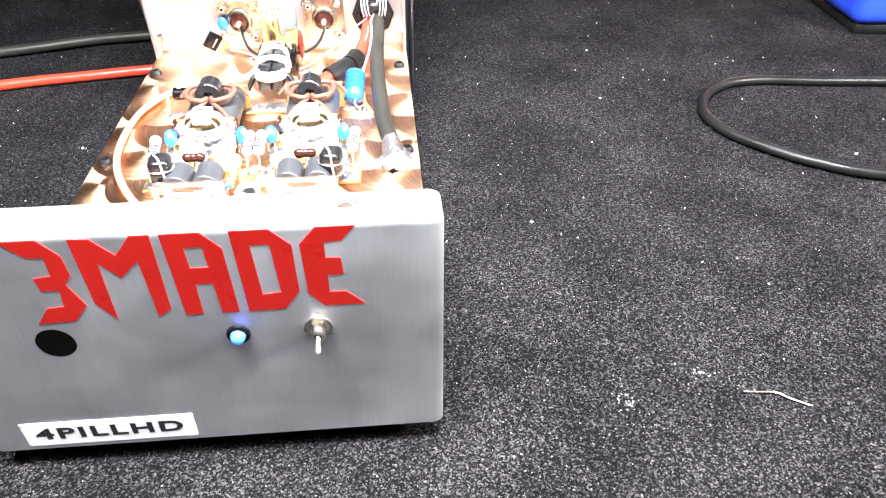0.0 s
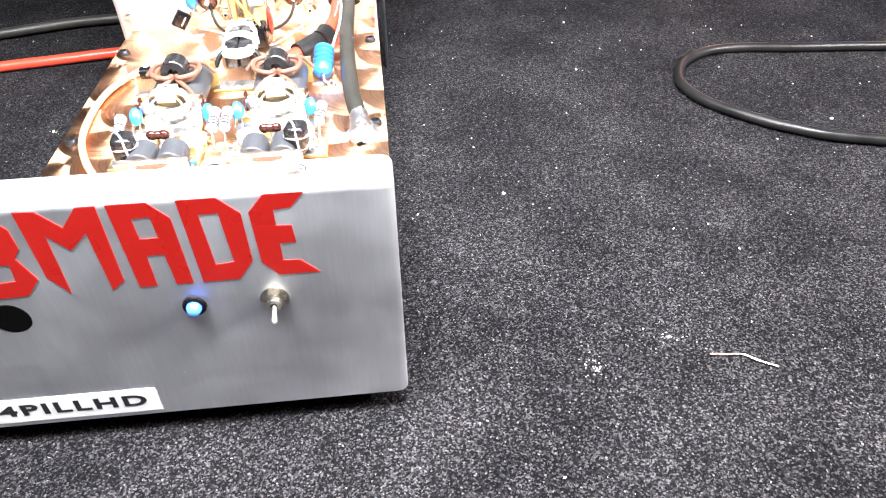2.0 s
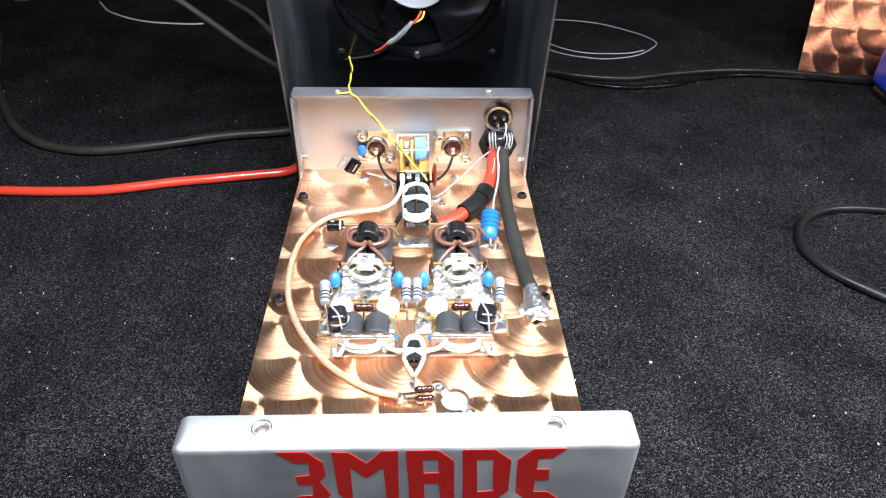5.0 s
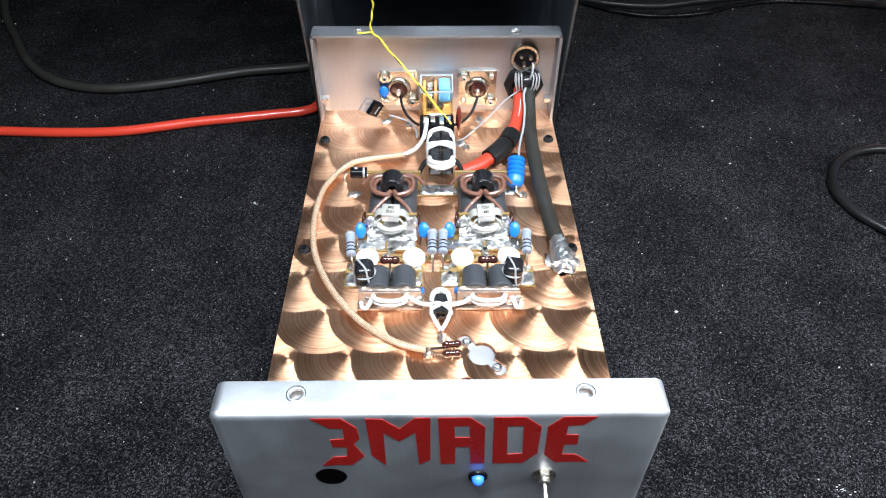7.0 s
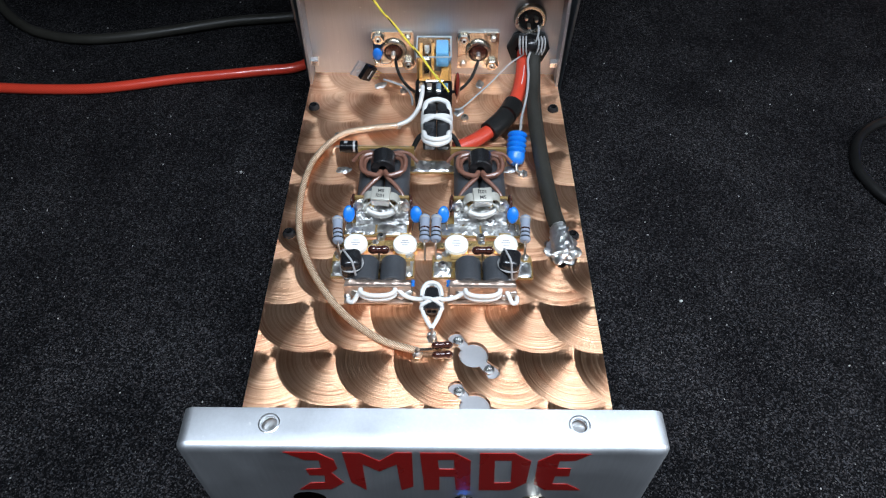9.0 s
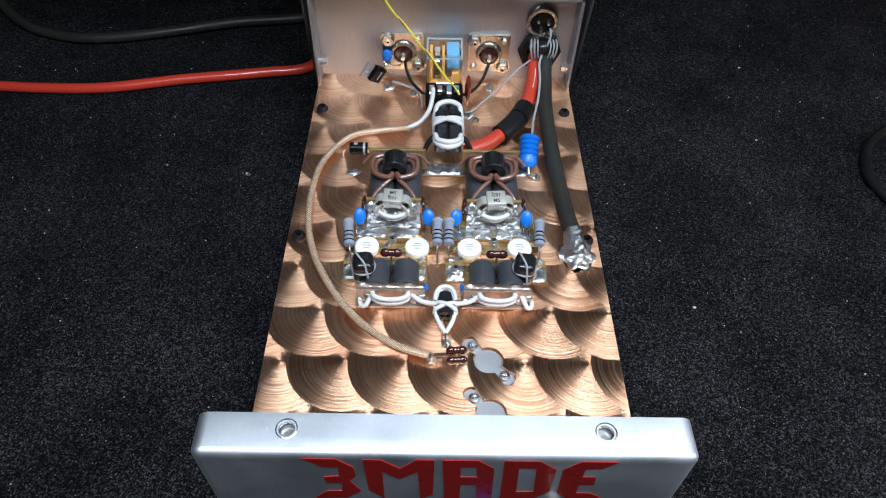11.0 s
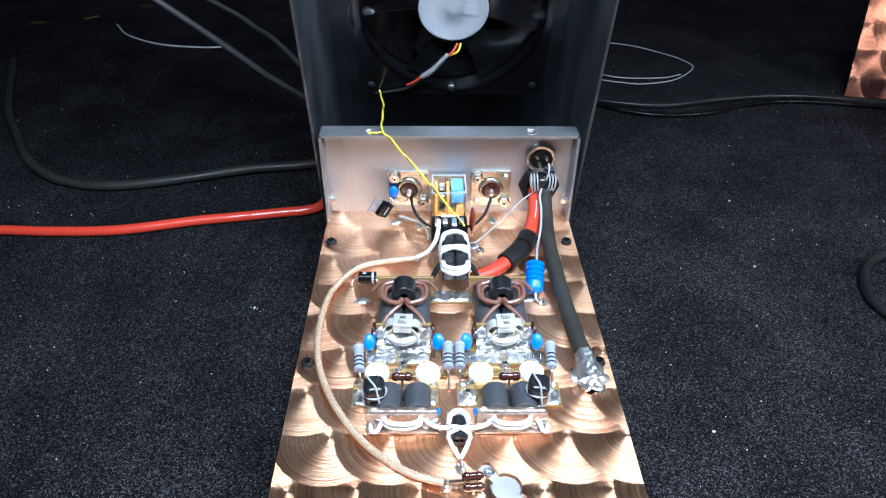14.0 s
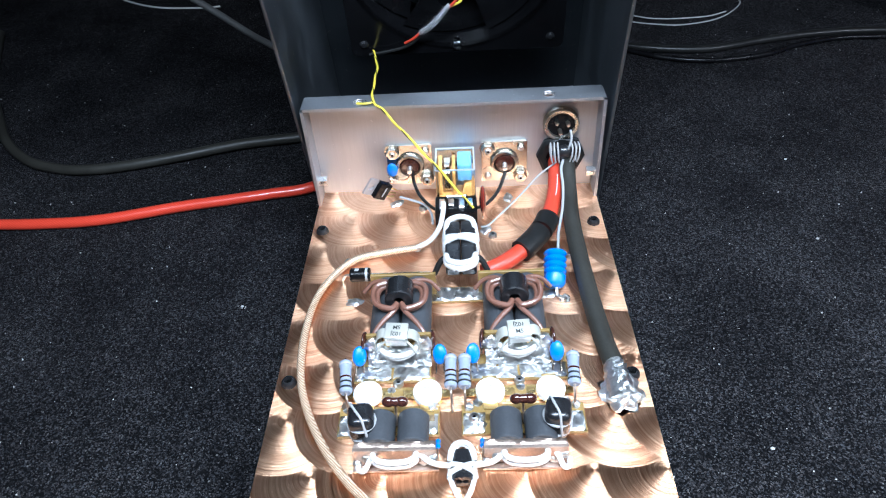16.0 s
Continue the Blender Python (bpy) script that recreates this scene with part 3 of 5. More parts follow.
def front_controls():
    sw = thing("toggle_switch", "small nickel toggle switch on the front panel, lever down", "switch")
    turn = Matrix.Rotation(radians(90), 4, "X")
    part("washer", lathe([(3.2, 0), (6.2, 0), (6.2, 0.7), (3.2, 0.7)], 28, m=turn, close=True), NICKEL, sw)
    part("hex_nut", lathe([(3.1, 0.7), (4.6, 0.7), (4.6, 2.4), (3.1, 2.6)], 6, m=turn, close=True), NICKEL, sw)
    part("bushing", lathe([(1.6, 0), (3.1, 0), (3.1, 5.2), (2.6, 5.6), (1.6, 5.6)], 24, m=turn, close=True), NICKEL, sw)
    lever = lathe([(0, 0), (0.95, 0), (1.1, 5), (1.5, 7.8), (1.45, 8.8), (0.9, 9.5), (0, 9.7)], 16)
    bmesh.ops.transform(lever, matrix=Matrix.Translation((0, -3.6, 0)) @ Matrix.Rotation(radians(90 + 24), 4, "X"), verts=lever.verts)
    part("lever", lever, CHROME, sw, "bright chrome lever")
    sw.matrix_basis = pose(39 * MM, 0, 61 * MM) @ Matrix.Scale(0.74, 4)
    led = thing("indicator_lamp", "lit blue indicator lamp in a black bezel on the front panel", "lamp")
    part("bezel", lathe([(2.9, 0), (4.6, 0), (4.4, 1.0), (3.4, 1.4), (2.9, 1.2)], 28, m=turn, close=True), BLACK_PLASTIC, led, "black plastic bezel")
    part("lens", lathe([(0, -1), (2.85, -1), (2.85, 2.0), (2.3, 3.6), (1.2, 4.5), (0, 4.8)], 24, m=turn), LED_BLUE, led, "glowing blue lens")
    led.matrix_basis = pose(14 * MM, 0, 60.5 * MM) @ Matrix.Scale(0.82, 4)
    # flush black disc that paints the dark inside of the round opening
    hole = thing("opening_dark", "black disc standing for the dark inside of the front panel's round opening", "plug")
    part("cup", lathe([(0, -2.6), (5.9, -2.6), (5.95, -0.3), (5.7, 0.05), (0, 0.05)], 28, m=turn), BLACK_VOID, hole)
    at(hole, -41.3, 0, 61)


def deck_screws():
    sc = screw("deck_screw", 3.4, 2.6, BLACK_STEEL)
    tagged(sc, "black button-head screw holding the copper deck", "screw", "deck screws")
    at(sc, -73.5, 249, PLATE_Z)
    spots(sc, [(73.5, 249, PLATE_Z), (-73.5, 145, PLATE_Z), (73.5, 145, PLATE_Z), (-73.5, 30, PLATE_Z), (73.5, 30, PLATE_Z)])
    sm = screw("board_screw", 2.3, 2.2, TIN)
    tagged(sm, "bright steel screw in the copper deck", "screw", "board screws")
    at(sm, -56, 222, PLATE_Z)
    spots(sm, [(57.5, 222, PLATE_Z), (-25.5, 141, 42.5), (25.5, 141, 42.5), (-37, 123, 42.2), (6, 123, 42.2), (-19, 266, PLATE_Z), (19, 240, PLATE_Z)])
    fl = thing("transistor_mount", "grey metal two-eared transistor mount set in the deck", "mount", "bare transistor mounts")
    part("pedestal", rod((0, 0, -1.1), (0, 0, 0.2), 6.2, 24), CAST, fl)
    part("flange", lay_flat(prism(eared(0, 0, 0, 0), 0, 0.5)), ZINC, fl, "dull grey metal flange")
    for s in (-1, 1):
        part("screw_head", lathe([(0, 0.9), (0.9, 0.9), (1.2, 1.9), (2.3, 1.7), (2.7, 0.5), (0, 0.5)], 18, m=Matrix.Translation((s * 10.2, 0, 0))), CHROME, fl, "bright screw head")
    at(fl, 20.3, 73.5, 38.0, 0, 0, -48)
    spots(fl, [(20.3, 47.5, 38.0, 0, 0, -48)])


chassis()
front_controls()
deck_screws()


# ---- components on the deck ----
def pad(bm, x0, x1, y0, y1, z, seed, h=0.9):
    """An uneven tinned strip, slightly domed."""
    nx, ny = max(4, int((x1 - x0) / 1.2)), max(4, int((y1 - y0) / 1.2))
    grid = [[None] * (ny + 1) for _ in range(nx + 1)]
    for i in range(nx + 1):
        for j in range(ny + 1):
            u, v = i / nx, j / ny
            x, y = x0 + u * (x1 - x0), y0 + v * (y1 - y0)
            edge = min(u, 1 - u, v, 1 - v)
            k = noise.noise(Vector((x * 0.33 + seed * 7, y * 0.33, seed)))
            grid[i][j] = bm.verts.new((x + 0.5 * k * (edge == 0), y + 0.5 * k * (edge == 0), z + (0 if edge == 0 else h * (0.55 + 0.9 * k))))
    for i in range(nx):
        for j in range(ny):
            bm.faces.new((grid[i][j], grid[i + 1][j], grid[i + 1][j + 1], grid[i][j + 1]))
    return bm


def wrap_core(bm, w, h, l, wall):
    """A rounded rectangular ferrite block with two round bores along y."""
    r = h / 2 - wall
    poly = []
    for cx, a0 in ((w / 2 - h / 2, -90), (-(w / 2 - h / 2), 90)):
        poly += [(cx + h / 2 * math.cos(radians(a0 + k * 18)), h / 2 * math.sin(radians(a0 + k * 18))) for k in range(11)]
    return prism(poly, -l / 2, l / 2, [circle(w / 2 - h / 2, 0, r, 20), circle(-(w / 2 - h / 2), 0, r, 20)], bm)


def sleeve(x, y0, y1, z, r, bore, bm=None):
    """A ferrite sleeve lying along y, with a bore."""
    m = Matrix.Translation((x, y0, z)) @ Matrix.Rotation(radians(-90), 4, "X")
    L = y1 - y0
    return lathe([(bore, 0), (r - 0.5, 0), (r, 0.5), (r, L - 0.5), (r - 0.5, L), (bore, L)], 28, bm, m, close=True)


def output_transformer():
    """The tall output transformer of one module, about x = 0, with y and z as on the deck."""
    t = thing("output_transformer", "black ferrite output transformer with tan end boards on the copper deck", "transformer", "output transformers")
    for s in (-1, 1):
        part("ferrite_sleeve", sleeve(s * 6.9, 159.5, 195.4, 48.0, 6.8, 3.2), FERRITE_GREY, t)
        part("brass_tube", sleeve(s * 6.9, 156, 199, 48.0, 3.1, 2.4), GOLD, t, "tinned brass tube")
    part("end_board", block((-15.5, 195.6, 40.3), (15.5, 197.2, 55.0), 0.2, 1), FR4, t, "tan fibreglass end board")
    part("front_board", block((-14, 157.6, 40.3), (14, 159.2, 55.0), 0.2, 1), FR4, t, "tan fibreglass end board")
    bm = pad(bmesh.new(), -13.6, 13.6, 150.5, 157.4, 50, 3.0, 0.8)
    for v in bm.verts:
        v.co.z -= (157.4 - v.co.y) * 1.15
    part("tinned_face", bm, SOLDER, t, "bright uneven solder")
    for k, (x, z) in enumerate(((-11, 52), (11, 52), (-8, 46), (8, 46), (-12, 50), (12, 50))):
        part("solder_fillet", blob((x, 156, z), (3.4, 2.4, 3.2), k, flat=False, sub=2), SOLDER, t, "lump of bright solder")
    # white winding looped round the front of the sleeves
    for z, w, y in ((52.4, 8.4, 0.0), (50.2, 7.6, 0.6)):
        part("white_winding", tube([(-w, 158, z), (-w + 0.2, 153.6, z), (-w * 0.62, 150 + y, z - 0.3), (0, 148.4 + y, z - 0.5), (w * 0.62, 150 + y, z - 0.3), (w - 0.2, 153.6, z), (w, 158, z)], 1.1), WHITE_WIRE, t, "white teflon wire loop")
    return t


def choke():
    c = thing("choke", "brown wire wound on a small black ferrite core", "choke", "chokes")
    part("core", sleeve(0, -5.6, 5.2, 0, 6.3, 2.4), FERRITE, c, "glossy black ferrite core")
    for s in (-1, 1):
        for k, r in enumerate((5.6, 7.2)):
            z = -1.6 + 1.9 * k
            part("winding", tube([(s * 1.0, -5.0, z - 2.0), (s * 3.6, -7.4 - k, z - 1.6), (s * (r + 3), -5.8, z - 1.0), (s * (r + 4.6), 0, z - 0.6), (s * (r + 3), 4.6, z), (s * 3.4, 6.2, z + 0.6), (s * 1.2, 5.2, z)], 1.25), BROWN_WIRE, c, "brown insulated wire")
        part("tail", tube([(s * 0.8, -5, -2.4), (s * 2.6, -8.4, -3.2), (s * 6.2, -12, -4.4), (s * 9.8, -16, -6.6), (s * 11.8, -20, -9.6), (s * 12.2, -23, -13)], 1.15), BROWN_WIRE, c, "brown wire tail")
        part("rear_tail", tube([(s * 3, 5.5, 0), (s * 8, 8.5, -0.5), (s * 13, 9.5, -2.5), (s * 17.5, 7.5, -6.5)], 1.0), BROWN_WIRE, c, "brown wire tail")
    return c


def mica_capacitor(lines):
    c = thing("mica_capacitor", "silver clad mica capacitor with printed value in a clip", "capacitor", "clad mica capacitors")
    part("case", block((-4.8, -4.0, 0), (4.8, 4.0, 3.6), 0.4), MICA, c)
    part("front_plate", block((-4.5, -4.6, -1.4), (4.5, -4.0, 2.9), 0.15, 1), TIN, c, "bright folded metal edge")
    for s in (-1, 1):
        part("tab", strap([(s * 4.6, -0.6, 2.2), (s * 6.6, -0.6, 2.0), (s * 8.4, -0.9, 0.4), (s * 9.3, -1.3, -2.6), (s * 9.7, -1.8, -5.4)], (0, 2.3, 0), 0.5), MICA, c, "flat folded metal tab")
        part("foot", tube([(s * 4.6, -3.6, 0.4), (s * 6.6, -4.8, -0.8), (s * 8.4, -6.6, -3.4)], 0.55, 7), MICA, c, "thin metal foot")
    for txt, y in zip(lines, (1.6, -1.6)):
        lettering(txt, 2.7, 1.0, "value_text", BLACK_INK, c, pose(0, y * MM, 3.66 * MM, 0, 0, 180), 0.012)
    return c


def transistor():
    t = thing("power_transistor", "white ceramic disc power transistor with gold tabs", "transistor", "power transistors")
    part("flange", lay_flat(prism([(-6, -3.2), (6, -3.2), (6, 3.2), (-6, 3.2)], 0, 1.6)), GOLD, t, "gold flange")
    part("cap", lathe([(0, 4.8), (5.4, 4.8), (5.9, 4.5), (6.05, 3.9), (6.05, 1.8), (0, 1.8)], 32), CERAMIC, t, "white ceramic cap")
    for s in (-1, 1):
        part("lead", block((-3.0, s * 5.5 - 3, 2.2), (3.0, s * 5.5 + 3, 2.5)), GOLD, t, "flat gold lead")
        part("side_lead", block((s * 7.6 - 2.4, -2.0, 2.2), (s * 7.6 + 2.4, 2.0, 2.5)), GOLD, t, "flat gold lead")
    for k, w in enumerate((3.4, 4.6, 3.0)):
        part("print_bar", block((-w / 2, 1.4 - 1.5 * k - 0.3, 4.78), (w / 2, 1.4 - 1.5 * k + 0.3, 4.84)), GREY_WIRE, t, "faint grey print")
    return t


def resistor():
    """Lies along y, centre at the origin; leads bend down to the front and back."""
    r = thing("resistor", "grey-blue power resistor with dark bands on bare leads", "resistor", "power resistors")
    m = Matrix.Rotation(radians(90), 4, "X")
    prof = [(0, -7.6), (2.0, -7.6), (2.65, -6.9), (2.75, -5.8), (2.45, -4.6), (2.4, 0), (2.45, 4.6), (2.75, 5.8), (2.65, 6.9), (2.0, 7.6), (0, 7.6)]
    part("body", lathe(prof, 24, m=m), RESISTOR, r)
    for y, mat in ((-5.6, BLACK_INK), (-2.9, BLACK_INK), (-0.6, BROWN_EPOXY), (5.6, GREY_WIRE)):
        rad = 2.82 if abs(y) > 5 else 2.5
        part("band", lathe([(rad - 0.3, y - 0.42), (rad, y - 0.42), (rad, y + 0.42), (rad - 0.3, y + 0.42)], 24, m=m.inverted(), close=True), mat, r, "dark colour band" if mat is BLACK_INK else "colour band")
    part("lead", tube([(0, -7.4, 0), (0, -9.4, -0.2), (0.2, -11, -2), (0.3, -15, -7.2)], 0.5, 8), BARE_WIRE, r, "bare lead")
    part("lead", tube([(0, 7.4, 0), (0, 8.6, 0), (0, 9.4, -1.2), (0, 9.6, -6)], 0.5, 8), BARE_WIRE, r, "bare lead")
    return r


def drop_capacitor(name, label, group, mat, size, leads=6.0):
    """A dipped disc capacitor standing in the xz plane."""
    c = thing(name, label, "capacitor", group)
    part("body", ball((0, 0, leads + size[2]), 1.0, size, u=20, v=12), mat, c)
    for s in (-1, 1):
        part("lead", tube([(s * size[0] * 0.5, 0, leads + size[2] * 0.3), (s * size[0] * 0.55, 0, leads * 0.5), (s * size[0] * 0.6, -0.4, -0.3)], 0.38, 7), BARE_WIRE, c, "bare lead")
    return c


def dogbone():
    c = thing("dipped_mica_capacitor", "glossy brown two-lobed dipped mica capacitor", "capacitor", "brown mica capacitors")
    bm = ball((0, 0, 0), 1.0, (4.4, 1.75, 2.05))
    for s in (-1, 1):
        ball((s * 2.7, 0, 0), 1.0, (2.7, 2.0, 2.35), bm)
    part("body", bm, BROWN_EPOXY, c, smooth=60)
    part("lead", tube([(0, 0, -2), (0, -1.0, -5), (0.3, -5, -9)], 0.6, 8), BARE_WIRE, c, "bare lead")
    return c


def input_transformer():
    t = thing("input_transformer", "short grey ferrite input transformer with copper-edged end boards", "transformer", "input transformers")
    for s in (-1, 1):
        part("ferrite_sleeve", sleeve(s * 6.6, 107, 121, 47.2, 6.2, 2.6), FERRITE_GREY, t)
    part("front_board", block((-15.8, 103.2, 40.3), (15.8, 104.8, 51.0), 0.2, 1), TINNED, t, "tinned copper end board")
    part("ledge", block((-16.4, 100.6, 40.3), (16.4, 103.1, 41.5), 0.2, 1), TINNED, t, "tinned copper ledge")
    part("rear_board", block((-14.5, 122.2, 40.3), (14.5, 123.6, 46.5), 0.2, 1), FR4, t, "tan fibreglass end board")
    bm = bmesh.new()
    pad(bm, -15.6, 15.6, 104.4, 107.6, 50.6, 9.0, 0.9)
    part("tinned_edge", bm, TINNED, t, "uneven tinned copper edge")
    for k, x in enumerate((-14.8, -11, 10.4, 14.6)):
        part("solder_joint", blob((x, 103.4, 43 + 3 * (k % 2)), (1.8, 1.4, 1.9), k + 20, flat=False, sub=2), SOLDER, t, "bright solder joint")
    for z in (49.0, 46.4):
        part("white_winding", tube([(-8.2, 105, z), (-7.6, 101.4, z), (-3.5, 99.8, z - 0.4), (3.5, 99.8, z - 0.4), (7.6, 101.4, z), (8.2, 105, z)], 1.15), WHITE_WIRE, t, "white teflon wire loop")
    return t


def wound_bead(side):
    b = thing("wound_bead", "black ferrite bead with pale wire turns", "choke", "wound ferrite beads")
    part("bead", block((-4.3, -4.8, 0), (4.3, 4.8, 12.5), 2.6, 4), FERRITE, b)
    for z, dz in ((3.6, 0.6), (7.4, -0.8)):
        part("turn", tube([(4.75 * math.cos(a), 5.2 * math.sin(a), z + dz * math.sin(a)) for a in (2 * math.pi * i / 12 for i in range(13))], 0.42, 8, 3), GREY_WIRE, b, "pale wire turn")
    part("loop", tube([(-3.4, 4.9, 7), (-3.0, 3.6, 12), (-1.4, 0, 13.4), (0.6, -3.4, 12.6), (1.4, -5.2, 8), (1.8, -5.4, 4)], 0.45, 8), GREY_WIRE, b, "pale wire loop")
    part("tail", tube([(side * 3.5, -4.6, 4), (side * 7, -8, 2), (side * 10, -11, 1)], 0.6, 8), GREY_WIRE, b, "pale wire tail")
    return b


def module_parts():
    cx = (-25.5, 25.5)
    t = output_transformer()
    at(t, cx[0], 0, 0)
    spots(t, [(cx[1], 0, 0)])
    c = choke()
    at(c, cx[0], 178, 60.5)
    spots(c, [(cx[1], 178, 60.5)])
    at(mica_capacitor(("SM", "102J")), cx[0], 155.5, 57.3, 9, 0, -4)
    at(mica_capacitor(("102J", "SM")), cx[1] + 0.5, 155.5, 57.3, 14, 0, 4)
    tr = transistor()
    at(tr, -38, 135.6, 40.2)
    spots(tr, [(-13, 135.6, 40.2), (13, 135.6, 40.2), (38, 136, 40.2)])
    r = resistor()
    at(r, -46.8, 139.4, 50, 8, 0, 6)
    spots(r, [(-3.1, 141, 50, 8, 0, 0), (2.6, 141, 50, 8, 0, -1), (47.6, 141, 50, 8, 0, -4)])
    b = drop_capacitor("ceramic_capacitor", "bright blue teardrop ceramic capacitor beside a resistor", "blue capacitors", BLUE_EPOXY, (3.1, 1.7, 4.5), 3.6)
    at(b, -42.6, 147, 42, -36, 12, 14)
    spots(b, [(-7.8, 147, 42, -36, -6, -8), (6.4, 147, 42, -36, 10, 14), (42.0, 147, 42, -36, -8, -12)])
    d = drop_capacitor("disc_capacitor", "dark brown dipped disc capacitor standing beside a transformer", "brown disc capacitors", BROWN_EPOXY, (4.6, 1.3, 5.2), 3)
    at(d, -40.6, 158, 42, 0, 0, 84)
    spots(d, [(-10.6, 158, 42, 0, 0, 96), (10.4, 158, 42, 0, 0, 84), (40.8, 158, 42, 0, 0, 96)])
    g = dogbone()
    at(g, -25, 124.0, 53.0)
    spots(g, [(25.5, 124.0, 53.0)])
    it = input_transformer()
    at(it, -24.4, 0, 0)
    spots(it, [(25.0, 0, 0)])
    wound_bead(1).matrix_basis = pose(-37.4 * MM, 115 * MM, 45 * MM, 0, 0, 6) @ Matrix.Scale(1.15, 4)
    wound_bead(-1).matrix_basis = pose(38 * MM, 115.6 * MM, 45 * MM, 0, 0, -10) @ Matrix.Scale(1.15, 4)
    for k, (x0, x1) in enumerate(((-49, -8), (1, 50.5))):
        bd = thing("circuit_board", "tan circuit board tinned in uneven patches, on the copper deck", "circuit board", "transistor boards")
        part("board", block((x0, 116, 40.2), (x1, 130.2, 41.7), 0.15, 1), FR4, bd)
        part("rear_strip", block((x0 + 4, 143.0, 40.2), (x1 - 4, 157.2, 41.7), 0.15, 1), FR4, bd)
        part("centre_strip", block((x0 + 6, 134.4, 41.0), (x1 - 6, 139.4, 42.3), 0.15, 1), FR4, bd)
        mid = (x0 + x1) / 2
        for j, (u0, u1, v0, v1) in enumerate(((x0 + 4.4, mid - 0.6, 143.6, 151.5), (mid + 0.6, x1 - 4.4, 143.6, 151.5), (x0 + 0.5, x0 + 9.5, 116.4, 126), (x1 - 9.5, x1 - 0.5, 116.4, 126))):
            part("tinning", pad(bmesh.new(), u0, u1, v0, v1, 41.7, k + 1.0 + 2.5 * j, 0.9), SOLDER, bd, "uneven bright tinning")
        for j, (x, y) in enumerate(((x0 + 3, 129), (x1 - 3, 129), (mid, 138), (mid - 18, 131), (mid + 18, 131), (x0 + 8, 120), (x1 - 8, 120))):
            part("solder_joint", blob((x, y, 41.5), (2.1, 1.9, 2.2), j + 11 * k, sub=2), SOLDER, bd, "bright solder lump")
    # bridge strip behind the modules and its heavy tinning
    br = thing("bus_strip", "tinned copper strip joining the two output transformers", "bus strip")
    part("strip", block((-12.5, 190.5, 40.2), (12.5, 200.5, 41.6), 0.2, 1), FR4, br)
    part("tinning", pad(bmesh.new(), -12, 12, 191, 200, 41.6, 5.5, 1.4), SOLDER, br, "heavy uneven solder")
    part("bus_bar", block((-43, 203, 46.8), (-13, 206, 47.6), 0.3, 1), TIN, br, "flat tinned bar")
    # tiny blue resistors
    s = thing("small_resistor", "tiny dark blue resistor standing on its leads", "resistor", "small blue resistors")
    part("body", lathe([(0, -3.2), (0.9, -3.2), (1.25, -2.4), (1.0, -1.4), (1.0, 1.4), (1.25, 2.4), (0.9, 3.2), (0, 3.2)], 14, m=Matrix.Rotation(radians(62), 4, "X")), BLUE_EPOXY, s)
    part("lead", tube([(0, 2.6, -1.4), (0, 5, -2.8)], 0.35, 7), BARE_WIRE, s, "bare lead")
    part("lead", tube([(0, -2.6, 1.4), (0, -4.4, -1.4), (0, -4.8, -5)], 0.35, 7), BARE_WIRE, s, "bare lead")
    s.matrix_basis = pose(-8.2 * MM, 109 * MM, 46 * MM) @ Matrix.Scale(0.85, 4)
    spots(s, [(8.9, 109, 46)])


